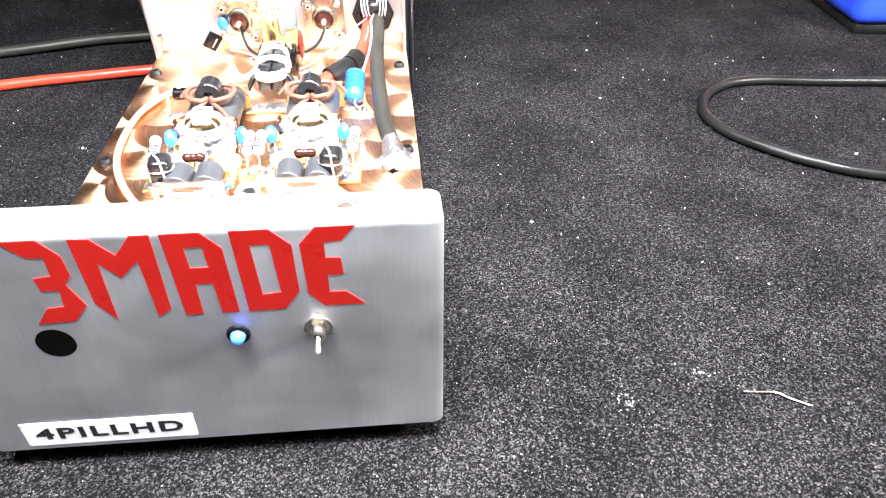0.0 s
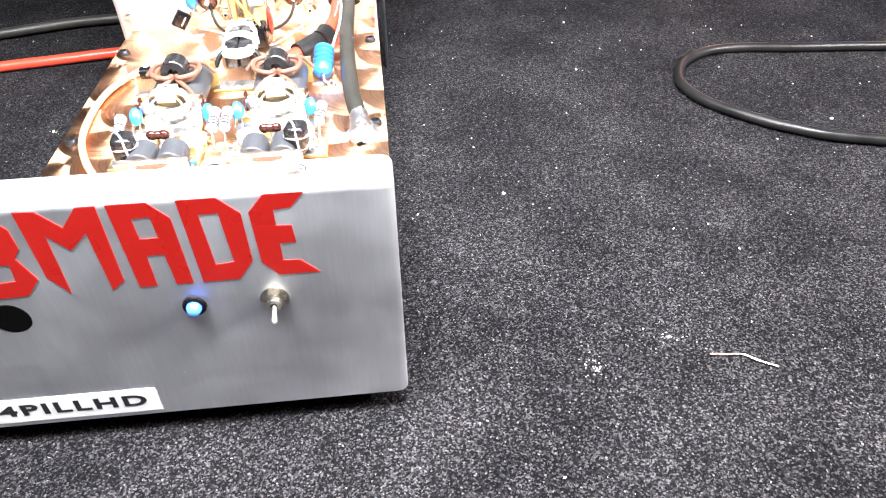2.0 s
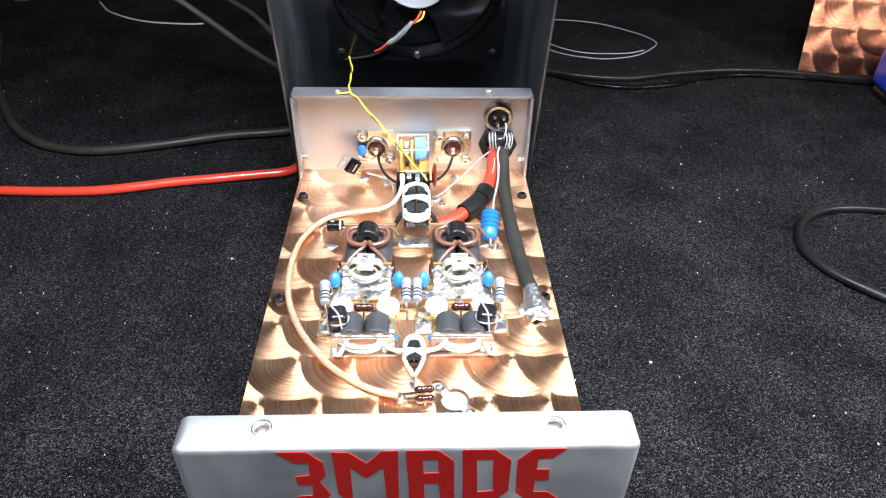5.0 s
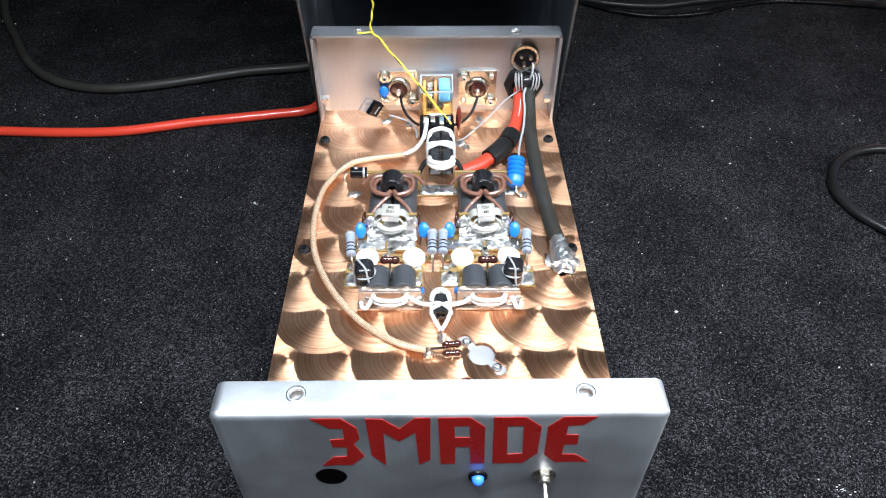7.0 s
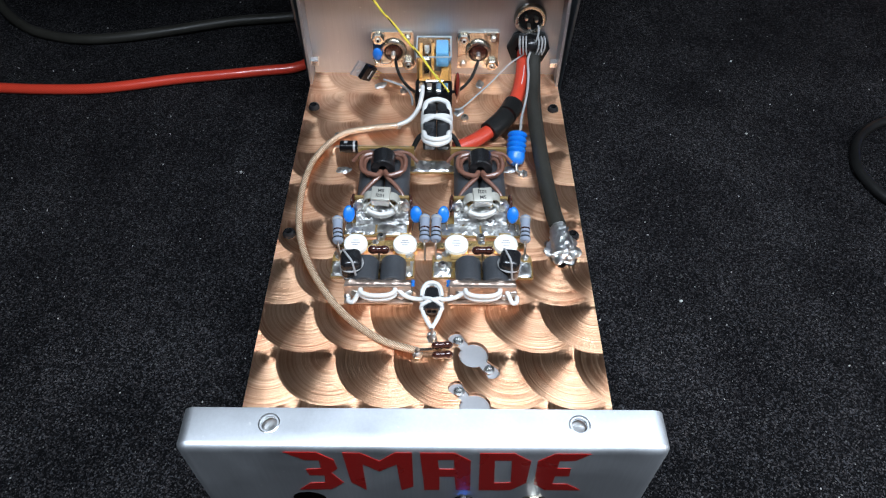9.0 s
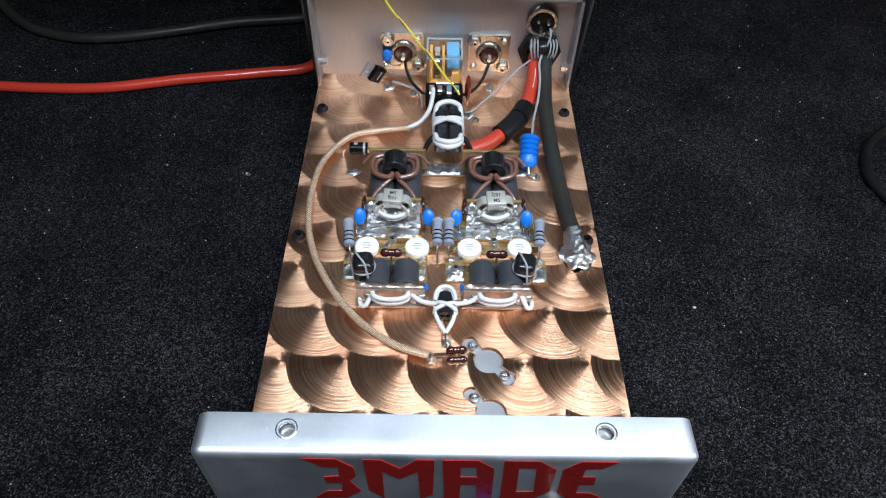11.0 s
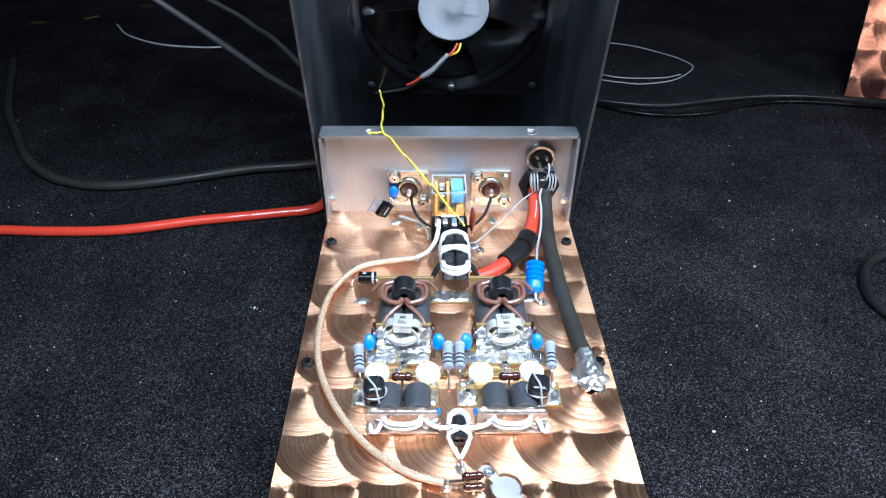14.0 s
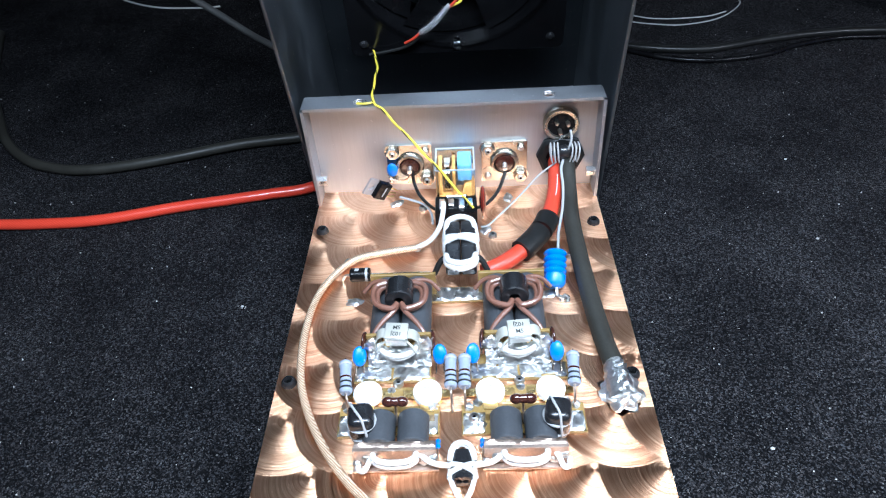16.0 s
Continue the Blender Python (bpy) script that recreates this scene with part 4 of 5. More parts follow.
def input_balun():
    b = thing("input_balun", "small black two-hole ferrite wound with white wire", "transformer")
    bm = wrap_core(None, 8.4, 6.0, 12.0, 1.8)
    bmesh.ops.transform(bm, matrix=Matrix.Translation((0, 0, 4)), verts=bm.verts)
    part("core", bm, FERRITE, b)
    for z, w in ((7.2, 4.3), (6.0, 3.4)):
        part("rear_turn", tube([(-w - 0.4, 1.5, z - 1.4), (-w, 5.0, z - 0.4), (-w * 0.6, 7.6, z + 0.2), (0, 8.4, z + 0.4), (w * 0.6, 7.6, z + 0.2), (w, 5.0, z - 0.4), (w + 0.4, 1.5, z - 1.4)], 1.0), WHITE_WIRE, b, "white teflon wire turn")
    for s in (-1, 1):
        part("cross_turn", tube([(-5.0 * s, 0.4, 3.5), (-4.2 * s, -0.2, 6.4), (0, -1.8, 7.7 + 0.4 * s), (4.2 * s, -3.6, 6.4), (5.0 * s, -4.2, 3.5)], 1.0), WHITE_WIRE, b, "white teflon wire turn")
    part("arm", tube([(-4.0, -0.6, 6.2), (-8.5, 0.4, 5.4), (-12.5, 1.4, 6.2), (-16, 3.8, 7.6)], 1.1), WHITE_WIRE, b, "white wire arm")
    part("arm", tube([(4.0, -0.6, 6.2), (8.5, 0.4, 5.4), (12.5, 1.4, 6.2), (16, 3.8, 7.6)], 1.1), WHITE_WIRE, b, "white wire arm")
    part("outer_tail", tube([(31, 10, 8), (34, 6, 8), (36.4, 2, 6), (38, -0.6, 4), (40.2, 0.5, 3), (40.6, 4, 2.4)], 1.1), WHITE_WIRE, b, "white wire end")
    part("outer_tail", tube([(-31, 10, 8), (-33, 6, 8), (-35, 2, 6), (-37, -0.6, 4), (-39.4, 0.5, 3), (-39.8, 4, 2.4)], 1.1), WHITE_WIRE, b, "white wire end")
    part("twisted_tail", tube([(-4.6, -1.6, 4.6), (-4.2, -6, 4.4), (-2.4, -10.5, 4), (0, -14.6, 3)], 1.0), WHITE_WIRE, b, "white wire tail")
    part("twisted_tail", tube([(4.6, -1.6, 4.6), (4.2, -6, 4.4), (2.6, -10.5, 4), (0.2, -14.6, 3)], 1.0), WHITE_WIRE, b, "white wire tail")
    part("solder_joint", blob((0.4, -17.6, 0.2), (2.1, 3.4, 3.4), 4), SOLDER, b, "bright solder joint")
    at(b, 1, 100, 40.0)
    c = dogbone()
    tagged(c, "pair of glossy brown mica capacitors at the coax end", "capacitor")
    c.matrix_basis = pose(6.0 * MM, 74.4 * MM, 46 * MM, 0, 0, 4) @ Matrix.Scale(0.9, 4)
    spots(c, [(6.2, 70.8, 43.6, 0, 0, 4)])


def output_balun():
    b = thing("output_balun", "large black two-hole ferrite wound with thick white wire", "transformer")
    for s in (-1, 1):
        part("core_half", block((s * 3.8 - 3.65, -13.5, -5.5), (s * 3.8 + 3.65, 13.5, 5.5), 1.2, 3), FERRITE, b)
    # fat rings of wire over both ends of the core
    for s in (-1, 1):
        for k, (w, out, z) in enumerate(((7.4, 4.2, 3.2), (6.9, 2.6, 5.4))):
            y = s * 13.0
            part("end_winding", tube([(-w - 0.6, y - s * 6.5, z - 5.5), (-w, y - s * 4.2, z - 1.2), (-w * 0.82, y - s * 0.6 + s * out * 0.4, z), (0, y + s * out, z + 0.5), (w * 0.82, y - s * 0.6 + s * out * 0.4, z), (w, y - s * 4.2, z - 1.2), (w + 0.6, y - s * 6.5, z - 5.5)], 1.45), WHITE_WIRE, b, "thick white wire")
    part("cross_turn", tube([(-7.6, 2.4, -2), (-7, 2, 5), (0, 0.4, 7.2), (7, -1.2, 5), (7.6, -1.6, -2)], 1.4), WHITE_WIRE, b, "thick white wire")
    part("cross_turn", tube([(-7.6, -1.4, -2), (-7, -1.0, 5), (0, 0.8, 7.4), (7, 2.2, 5), (7.6, 2.6, -2)], 1.4), WHITE_WIRE, b, "thick white wire")
    for s in (-1, 1):
        part("leg", tube([(s * 6.5, -7.5, 2.5), (s * 10.0, -9.5, 0.5), (s * 13.2, -13.0, -4.5)], 1.4), BLACK_RUBBER, b, "black sleeved wire leg")
        part("leg_tip", tube([(s * 13.2, -13.0, -4.5), (s * 15.4, -16.0, -10)], 1.0), WHITE_WIRE, b, "white wire tip")
    at(b, 2.2, 213.5, 55.5, 6, 0, 0)


def diode():
    d = thing("diode", "black diode with a pale cathode band on thick leads", "diode")
    m = Matrix.Rotation(radians(90), 4, "Y")
    part("body", lathe([(0, -5), (3.0, -5), (3.4, -4.6), (3.4, 4.6), (3.0, 5), (0, 5)], 24, m=m), BLACK_PLASTIC, d)
    part("band", lathe([(3.3, 2.6), (3.46, 2.6), (3.46, 3.8), (3.3, 3.8)], 24, m=m, close=True), GREY_WIRE, d, "pale grey band")
    part("print_bar", block((-2.5, -0.9, 3.38), (-0.5, 0.9, 3.46)), GREY_WIRE, d, "small pale print")
    part("lead", tube([(-5, 0, 0), (-7.6, 0, -0.4), (-9, 0, -2.6), (-9.4, 0, -6)], 0.65, 8), TIN, d, "thick bare lead")
    part("lead", tube([(5, 0, 0), (10, 0.3, -0.4)], 0.65, 8), TIN, d, "thick bare lead")
    at(d, -47.5, 205.5, 47)
    s = thing("solder_pad", "bright smear of solder on the copper deck", "solder", "solder smears")
    part("smear", blob((0, 0, 0), (4.2, 2.4, 1.1), 8), SOLDER, s)
    at(s, -50, 193.5, PLATE_Z)
    spots(s, [(-34, 272, PLATE_Z, 0, 0, 30), (44, 195, PLATE_Z, 0, 0, 10), (29, 274, PLATE_Z, 0, 0, 80), (15.5, 246, PLATE_Z, 0, 0, 60)])


def blue_coil():
    c = thing("varistor_stack", "bright blue ribbed component standing on its leads beside the cable", "capacitor")
    prof = [(0, -2), (2.4, -1.8), (3.8, -0.6), (4.5, 1.4), (4.6, 6.4), (4.0, 7.2)]
    for k in range(4):
        z = 7.2 + k * 3.9
        prof += [(3.7, z), (4.5, z + 0.7), (4.95, z + 1.9), (4.5, z + 3.2)]
    prof += [(3.7, 22.9), (2.2, 23.6), (0, 23.8)]
    part("body", lathe(prof, 28), BLUE_EPOXY, c)
    c.matrix_basis = pose(46.4 * MM, 196 * MM, 44.8 * MM, -60, 0, -6) @ Matrix.Diagonal((1.14, 1.14, 0.76, 1))
    l = thing("component_leg", "bent tinned lead soldered to the deck", "lead")
    part("wire", tube([(47, 194, 45), (47.5, 191, 43), (51, 190.5, 41.5)], 0.8), TIN, l)
    part("joint", blob((51, 191, 40), (2.6, 2.4, 2.6), 6), SOLDER, l, "solder joint")


def inner_cables():
    k = thing("ground_cable", "thick black cable soldered to the copper deck", "cable")
    part("jacket", tube([(62.5, 300, 61), (62, 286, 61.5), (61.6, 277, 60.5), (61, 262, 54), (60, 240, 49.5), (60.4, 208, 48), (61.9, 176, 47), (63.8, 156, 46), (65.4, 147, 45.5)], 4.3, 18), GREY_RUBBER, k, "worn dark grey rubber jacket")
    bm = tube([(65.2, 149, 45.2), (66.0, 141, 44), (66.8, 131, 41.8)], lambda t: 4.0 + 1.8 * t, 28, 14)
    for v in bm.verts:
        v.co += Vector((1, 0.3, 1)) * (0.8 * noise.noise(v.co * 0.5) + 0.7 * noise.noise(Vector((v.co.x * 1.3, v.co.y * 0.5, v.co.z * 1.3))))
        v.co.z = max(v.co.z, 40.05)
    part("tinned_end", bm, TINNED_END, k, "tinned cable end")
    part("solder_blob", blob((67, 135, 40), (8.4, 9.8, 4.8), 2, 0.24, sub=4), TINNED_END, k, "large bright solder blob")
    r = thing("supply_cable", "thick red supply cable with black heat-shrink bands", "cable")
    pts = [(56.5, 300, 58), (56.4, 286, 58), (55.4, 274, 55.5), (53, 258, 51), (46, 238, 48.5), (36, 223, 47.5), (24, 212, 46.5), (13, 206, 45.5)]
    part("jacket", tube(pts, 4.2, 18), RED_RUBBER, r, "red rubber jacket")
    path = smooth_path(pts, 12)
    near = lambda y: min(range(len(path)), key=lambda i: abs(path[i].y - y))
    for y0, y1 in ((243, 232.2), (232, 218.5)):
        part("heat_shrink", tube(path[near(y0):near(y1) + 1:3], 6.0, 18, 3), BLACK_RUBBER, r, "black heat-shrink sleeve")
    part("print_bar", tube([p + Vector((0.6, -1.5, 3.95)) for p in path[near(270):near(255)]], 0.22, 6, 1), WHITE_PAPER, r, "fine white print line")
    g = thing("cable_grommet", "black rubber grommet in the rear panel", "grommet")
    m = Matrix.Rotation(radians(90), 4, "X")
    part("ring", lathe([(8.0, -2), (12.6, -0.5), (12.6, 2.0), (11, 3.4), (8.0, 3.4)], 8, m=m, close=True), BLACK_RUBBER, g)
    part("bush", lathe([(0, -0.4), (8.2, -0.4), (8.2, 1.8), (0, 1.8)], 24, m=m), BLACK_PLASTIC, g)
    g.matrix_basis = pose(58.8 * MM, 285 * MM, 61 * MM) @ Matrix.Scale(1.06, 4)
    t = thing("wound_toroid", "small black core wound with pale grey wire", "choke")
    part("core", ball((0, 0, 0), 1, (5.5, 4.0, 4.2)), FERRITE, t)
    for s in (-1, 1):
        for j in range(3):
            x = s * (3.6 + 1.9 * j)
            part("turn", tube([(x - s * 0.8, -3.8, -4.4), (x, -5.0, 0), (x + s * 0.3, -3.6, 4.2), (x, 1.5, 4.8), (x, 3.4, 0), (x - s * 0.8, 0, -4.8), (x - s * 0.8, -3.8, -4.4)], 0.45, 7, 5), GREY_WIRE, t, "pale grey wire turn")
    at(t, 59.6, 277, 67.5)
    b = thing("braided_coax", "clear-jacketed braided coax looping across the copper deck", "cable")
    part("braid", tube([(-6, 73.5, 43), (-21, 79, 42.2), (-37, 90.5, 42), (-50, 106, 42), (-61.5, 126, 42), (-68.6, 148, 42), (-70.6, 175, 42), (-67, 200, 42.2), (-54, 220.5, 42.6), (-36, 226.5, 43), (-21, 228, 44)], 1.75, 12), BRAID, b)
    part("core_wire", tube([(-21, 228, 44), (-14, 231, 46), (-9, 236, 50), (-7, 243, 54), (-6.6, 250, 56)], 1.35), WHITE_WIRE, b, "white inner wire")
    part("end_joint", blob((-5, 73, 40.2), (2.2, 2.6, 4.2), 9), SOLDER, b, "solder joint")
    part("end_joint", blob((-20.5, 228, 42.6), (1.9, 1.7, 2.8), 12), SOLDER, b, "solder joint")
    part("end_wire", tube([(-6, 73.3, 43.5), (-1, 73, 44.5), (2, 72.5, 45.5)], 0.9), BARE_WIRE, b, "bare inner wire")
    for name, label, pts, rad, mat in (
            ("signal_wire", "thin black wire from connector to relay", [(-24.5, 280, 57), (-23.5, 277, 50), (-20, 270, 46), (-13, 259, 46), (-9, 254, 49)], 0.95, BLACK_RUBBER),
            ("signal_wire", "thin black wire from connector to relay", [(27.5, 280, 57), (27, 277, 53), (23, 269, 48), (16, 259, 47), (9, 253, 49)], 0.95, BLACK_RUBBER),
            ("grey_lead", "thin grey wire running to the cable grommet", [(13, 246, 42), (17, 246, 43), (24, 254, 44), (34, 263, 48), (46, 272, 56), (55, 276, 61)], 0.5, GREY_WIRE),
            ("grey_lead", "thin grey wire from round connector to blue component", [(59.5, 276, 64), (57.4, 269, 61.5), (57.4, 259, 57.5), (55.8, 246, 52.5), (52.4, 232, 48), (50, 218, 45), (43, 207, 42)], 0.75, GREY_WIRE),
            ("connector_lead", "thin grey wire on the round connector's pin", [(62.5, 278.5, 80), (63, 276.5, 76), (62, 275, 72), (61, 275.5, 68)], 0.6, GREY_WIRE),
            ("sensor_lead", "thin bare wire to the small tab transistor", [(-32, 273, 44), (-26, 270, 44), (-18, 266, 43), (-14, 258, 43), (-13, 250, 42)], 0.7, GREY_WIRE)):
        w = thing(name, label, "wire")
        part("wire", tube(pts, rad, 8), mat, w)
    y = thing("fan_wire", "twisted yellow and black wire from relay up to the fan", "wire")
    main = [(9, 247, 54), (-3, 255, 66.5), (-15, 261, 79.5), (-27, 266.5, 92), (-35.5, 271, 100.8), (-40.5, 275, 103.9), (-41.5, 288, 104.2), (-42, 308, 102), (-43.5, 330, 98), (-47, 347, 98.5)]
    path = smooth_path(main, 10)
    for ph, mat, nm in ((0, YELLOW_WIRE, "yellow_strand"), (math.pi, BLACK_RUBBER, "black_strand")):
        tw = [p + 0.22 * Vector((math.cos(i * 0.5 + ph), math.sin(i * 0.5 + ph), math.sin(i * 0.5 + ph) * 0.6)) for i, p in enumerate(path)]
        part(nm, tube(tw, 0.66 if ph == 0 else 0.42, 7, 2), mat, y)
    part("loose_tail", tube([(-40.5, 275, 103.4), (-44.5, 273.6, 103.4), (-49, 275.5, 102.7)], 0.55, 7), YELLOW_WIRE, y)


def rear_fittings():
    m = Matrix.Rotation(radians(90), 4, "X")
    c = thing("coax_connector", "square-flanged chassis coax connector on the rear panel", "connector", "coax connectors")
    part("flange", prism([(-12.7, -12.7), (12.7, -12.7), (12.7, 12.7), (-12.7, 12.7)], -1.8, 0), NICKEL, c, "plated square flange")
    part("collar", lathe([(6.0, 1.8), (8.0, 1.8), (8.0, 3.2), (7.2, 4.4), (6.0, 4.6)], 28, m=m, close=True), NICKEL, c)
    part("insulator", lathe([(0, 5.2), (2.6, 5.2), (5.0, 4.6), (6.0, 3.0), (6.0, 1.0), (0, 1.0)], 24, m=m), AMBER, c, "dark red insulator")
    part("pin", lathe([(0, 9.5), (1.3, 9.3), (1.6, 5.0), (0, 5.0)], 14, m=m), CHROME, c, "solder cup pin")
    for x, z, r, h in ((-9.1, 9.1, 3.9, 3.4), (9.1, -9.1, 3.9, 3.4), (9.1, 9.1, 2.1, 1.2), (-9.1, -9.1, 2.1, 1.2)):
        part("nut" if r > 3 else "screw_head", lathe([(1.7, 1.8), (r, 1.8), (r, 1.8 + h * 0.8), (r * 0.85, 1.8 + h), (1.7, 1.8 + h)], 6 if r > 3 else 18, m=Matrix.Translation((x, 0, z)) @ m, close=True), NICKEL, c)
        part("stud", lathe([(0, 2.6 + h), (1.2, 2.6 + h), (1.7, 2.2 + h), (1.7, 1.0), (0, 1.0)], 14, m=Matrix.Translation((x, 0, z)) @ m), TIN, c, "threaded stud")
        if r > 3:
            # black disc on the stud's end paints the shade of its bore
            part("stud_bore", lathe([(0, 2.75 + h), (0.75, 2.75 + h), (0.75, 2.5 + h), (0, 2.5 + h)], 12, m=Matrix.Translation((x, 0, z)) @ m), BLACK_VOID, c, "black disc painted as the stud's dark bore")
            part("star_washer", lathe([(1.8, 1.8), (r + 0.9, 1.8), (r + 0.9, 2.3), (1.8, 2.3)], 10, m=Matrix.Translation((x, 0, z)) @ m, close=True), NICKEL, c, "toothed washer")
    at(c, -25.5, 285.2, 58.5)
    spots(c, [(27.5, 285.2, 58.5)])
    d = thing("round_connector", "chrome round multi-pin connector on the rear panel", "connector")
    part("shell", lathe([(7.0, 0), (9.8, 0), (9.8, 2.4), (9.0, 3.6), (7.4, 3.6), (7.0, 2.0)], 32, m=m, close=True), NICKEL, d)
    part("insert", lathe([(0, 2.2), (7.1, 2.2), (7.1, 0), (0, 0)], 28, m=m), BLACK_PLASTIC, d, "black insert")
    for a in (20, 140, 260):
        x, z = 3.6 * math.cos(radians(a)), 3.6 * math.sin(radians(a))
        part("pin", lathe([(0, 6.4), (1.0, 6.2), (1.2, 2.2), (0, 2.2)], 12, m=Matrix.Translation((x, 0, z)) @ m), NICKEL, d, "bright pin")
    at(d, 58, 285.2, 81)
    r = thing("relay", "clear-cased relay with orange frame and pale blue coil", "relay")
    part("case", block((-10.5, 261, 46), (10.5, 283, 68.5), 1.0, 2), CLEAR, r, "clear plastic case").visible_shadow = False
    part("coil", block((1.2, 267, 59.0), (8.6, 281, 67.0), 0.8, 2), CYAN, r, "pale blue coil")
    part("frame", block((-8.8, 264, 47.5), (8.8, 280, 51), 0.8, 2), ORANGE, r, "orange plastic frame")
    part("frame_foot", prism([(3.4, 51), (8.8, 51), (8.4, 57.5), (4.6, 57.5)], 264.4, 276), ORANGE, r, "orange plastic foot")
    part("frame_post", block((-8.8, 266, 51), (-6.6, 279, 65), 0.6, 2), ORANGE, r, "orange plastic post")
    part("frame_post", block((-1.6, 266, 51), (0.2, 279, 65), 0.6, 2), ORANGE, r, "orange plastic post")
    part("contact_plate", block((-5.8, 270, 52), (-2.4, 278, 63), 0.4, 1), NICKEL, r, "metal contact plate")
    # thin added frame drawing the glints on the case's top edges
    rim = prism([(-10.7, 260.8), (10.7, 260.8), (10.7, 283.2), (-10.7, 283.2)], 68.4, 69.0, [[(-9.9, 261.8), (9.9, 261.8), (9.9, 282.2), (-9.9, 282.2)]])
    part("edge_glint", lay_flat(rim), EDGE_GLINT, r, "pale strip standing in for glints on the case's top edges")
    part("base", block((-11.2, 246, 40.3), (11.2, 261, 52.5), 1.0, 2), BLACK_PLASTIC, r, "black plastic base")
    part("edge_band", block((-11.0, 260.6, 44.5), (11.0, 283.4, 46.2), 0.4, 1), BLACK_PLASTIC, r, "black rim")
    for k, x in enumerate((-7.4, -2.6, 3.0, 7.6)):
        part("terminal", block((x - 1.5, 248 + 2 * (k % 2), 52.4), (x + 1.5, 256, 54.4), 0.4, 1), CHROME, r, "bright terminal")
    part("terminal_bar", block((-5, 257.4, 52.6), (6, 259.0, 54.6), 0.3, 1), CHROME, r, "bright terminal bar")
    c = thing("upright_capacitor", "dark red dipped capacitor standing beside the relay", "capacitor")
    part("body", ball((0, 0, 12), 1, (1.9, 4.6, 9.5)), plain("dark_red_epoxy", (0.17, 0.022, 0.015), 0.2, coat=0.7), c)
    part("lead", tube([(0, -2, 4), (0, -2.4, 0)], 0.5, 7), BARE_WIRE, c, "bare lead")
    part("lead", tube([(0, 2, 4), (0, 2.4, 0)], 0.5, 7), BARE_WIRE, c, "bare lead")
    at(c, 14.3, 256.5, PLATE_Z + 1.5, 8, 0, 0)
    q = thing("tab_transistor", "black transistor with a metal tab leaning on its leads", "transistor")
    part("body", block((-5, -2.2, 0), (5, 2.2, 8.5), 0.5, 2), BLACK_PLASTIC, q)
    part("tab", prism([(-5, 8.5), (5, 8.5), (5, 14.6), (-5, 14.6)], 0.8, 2.0, [circle(0, 11.8, 1.9, 16)]), ZINC, q, "bare metal tab")
    for x in (-2.5, 0, 2.5):
        part("leg", tube([(x, 0, 0), (x, -0.4, -4), (x * 0.8, 0, -7)], 0.5, 7), GOLD, q, "bent metal leg")
    part("print_bar", block((-3, -2.28, 3), (3, -2.2, 3.9)), GREY_WIRE, q, "faint print")
    at(q, -39, 272, 49, 14, -52, 24)
    b = drop_capacitor("ceramic_capacitor", "bright blue ceramic capacitor beside the coax connector", "blue capacitors", BLUE_EPOXY, (3.1, 1.7, 4.4), 3)
    at(b, -35.4, 279, 51)
    w = thing("capacitor_lead", "bent bare wire from capacitor to connector pin", "wire")
    part("wire", tube([(-38, 279, 56), (-36, 277.5, 53), (-30, 277, 52.6), (-26.4, 277.5, 54), (-25.6, 278, 57)], 0.55, 7), BARE_WIRE, w)


module_parts()
input_balun()
output_balun()
diode()
blue_coil()
inner_cables()
rear_fittings()


# ---- the lid standing behind, with its fan ----
LEAN_DEG = 12.2


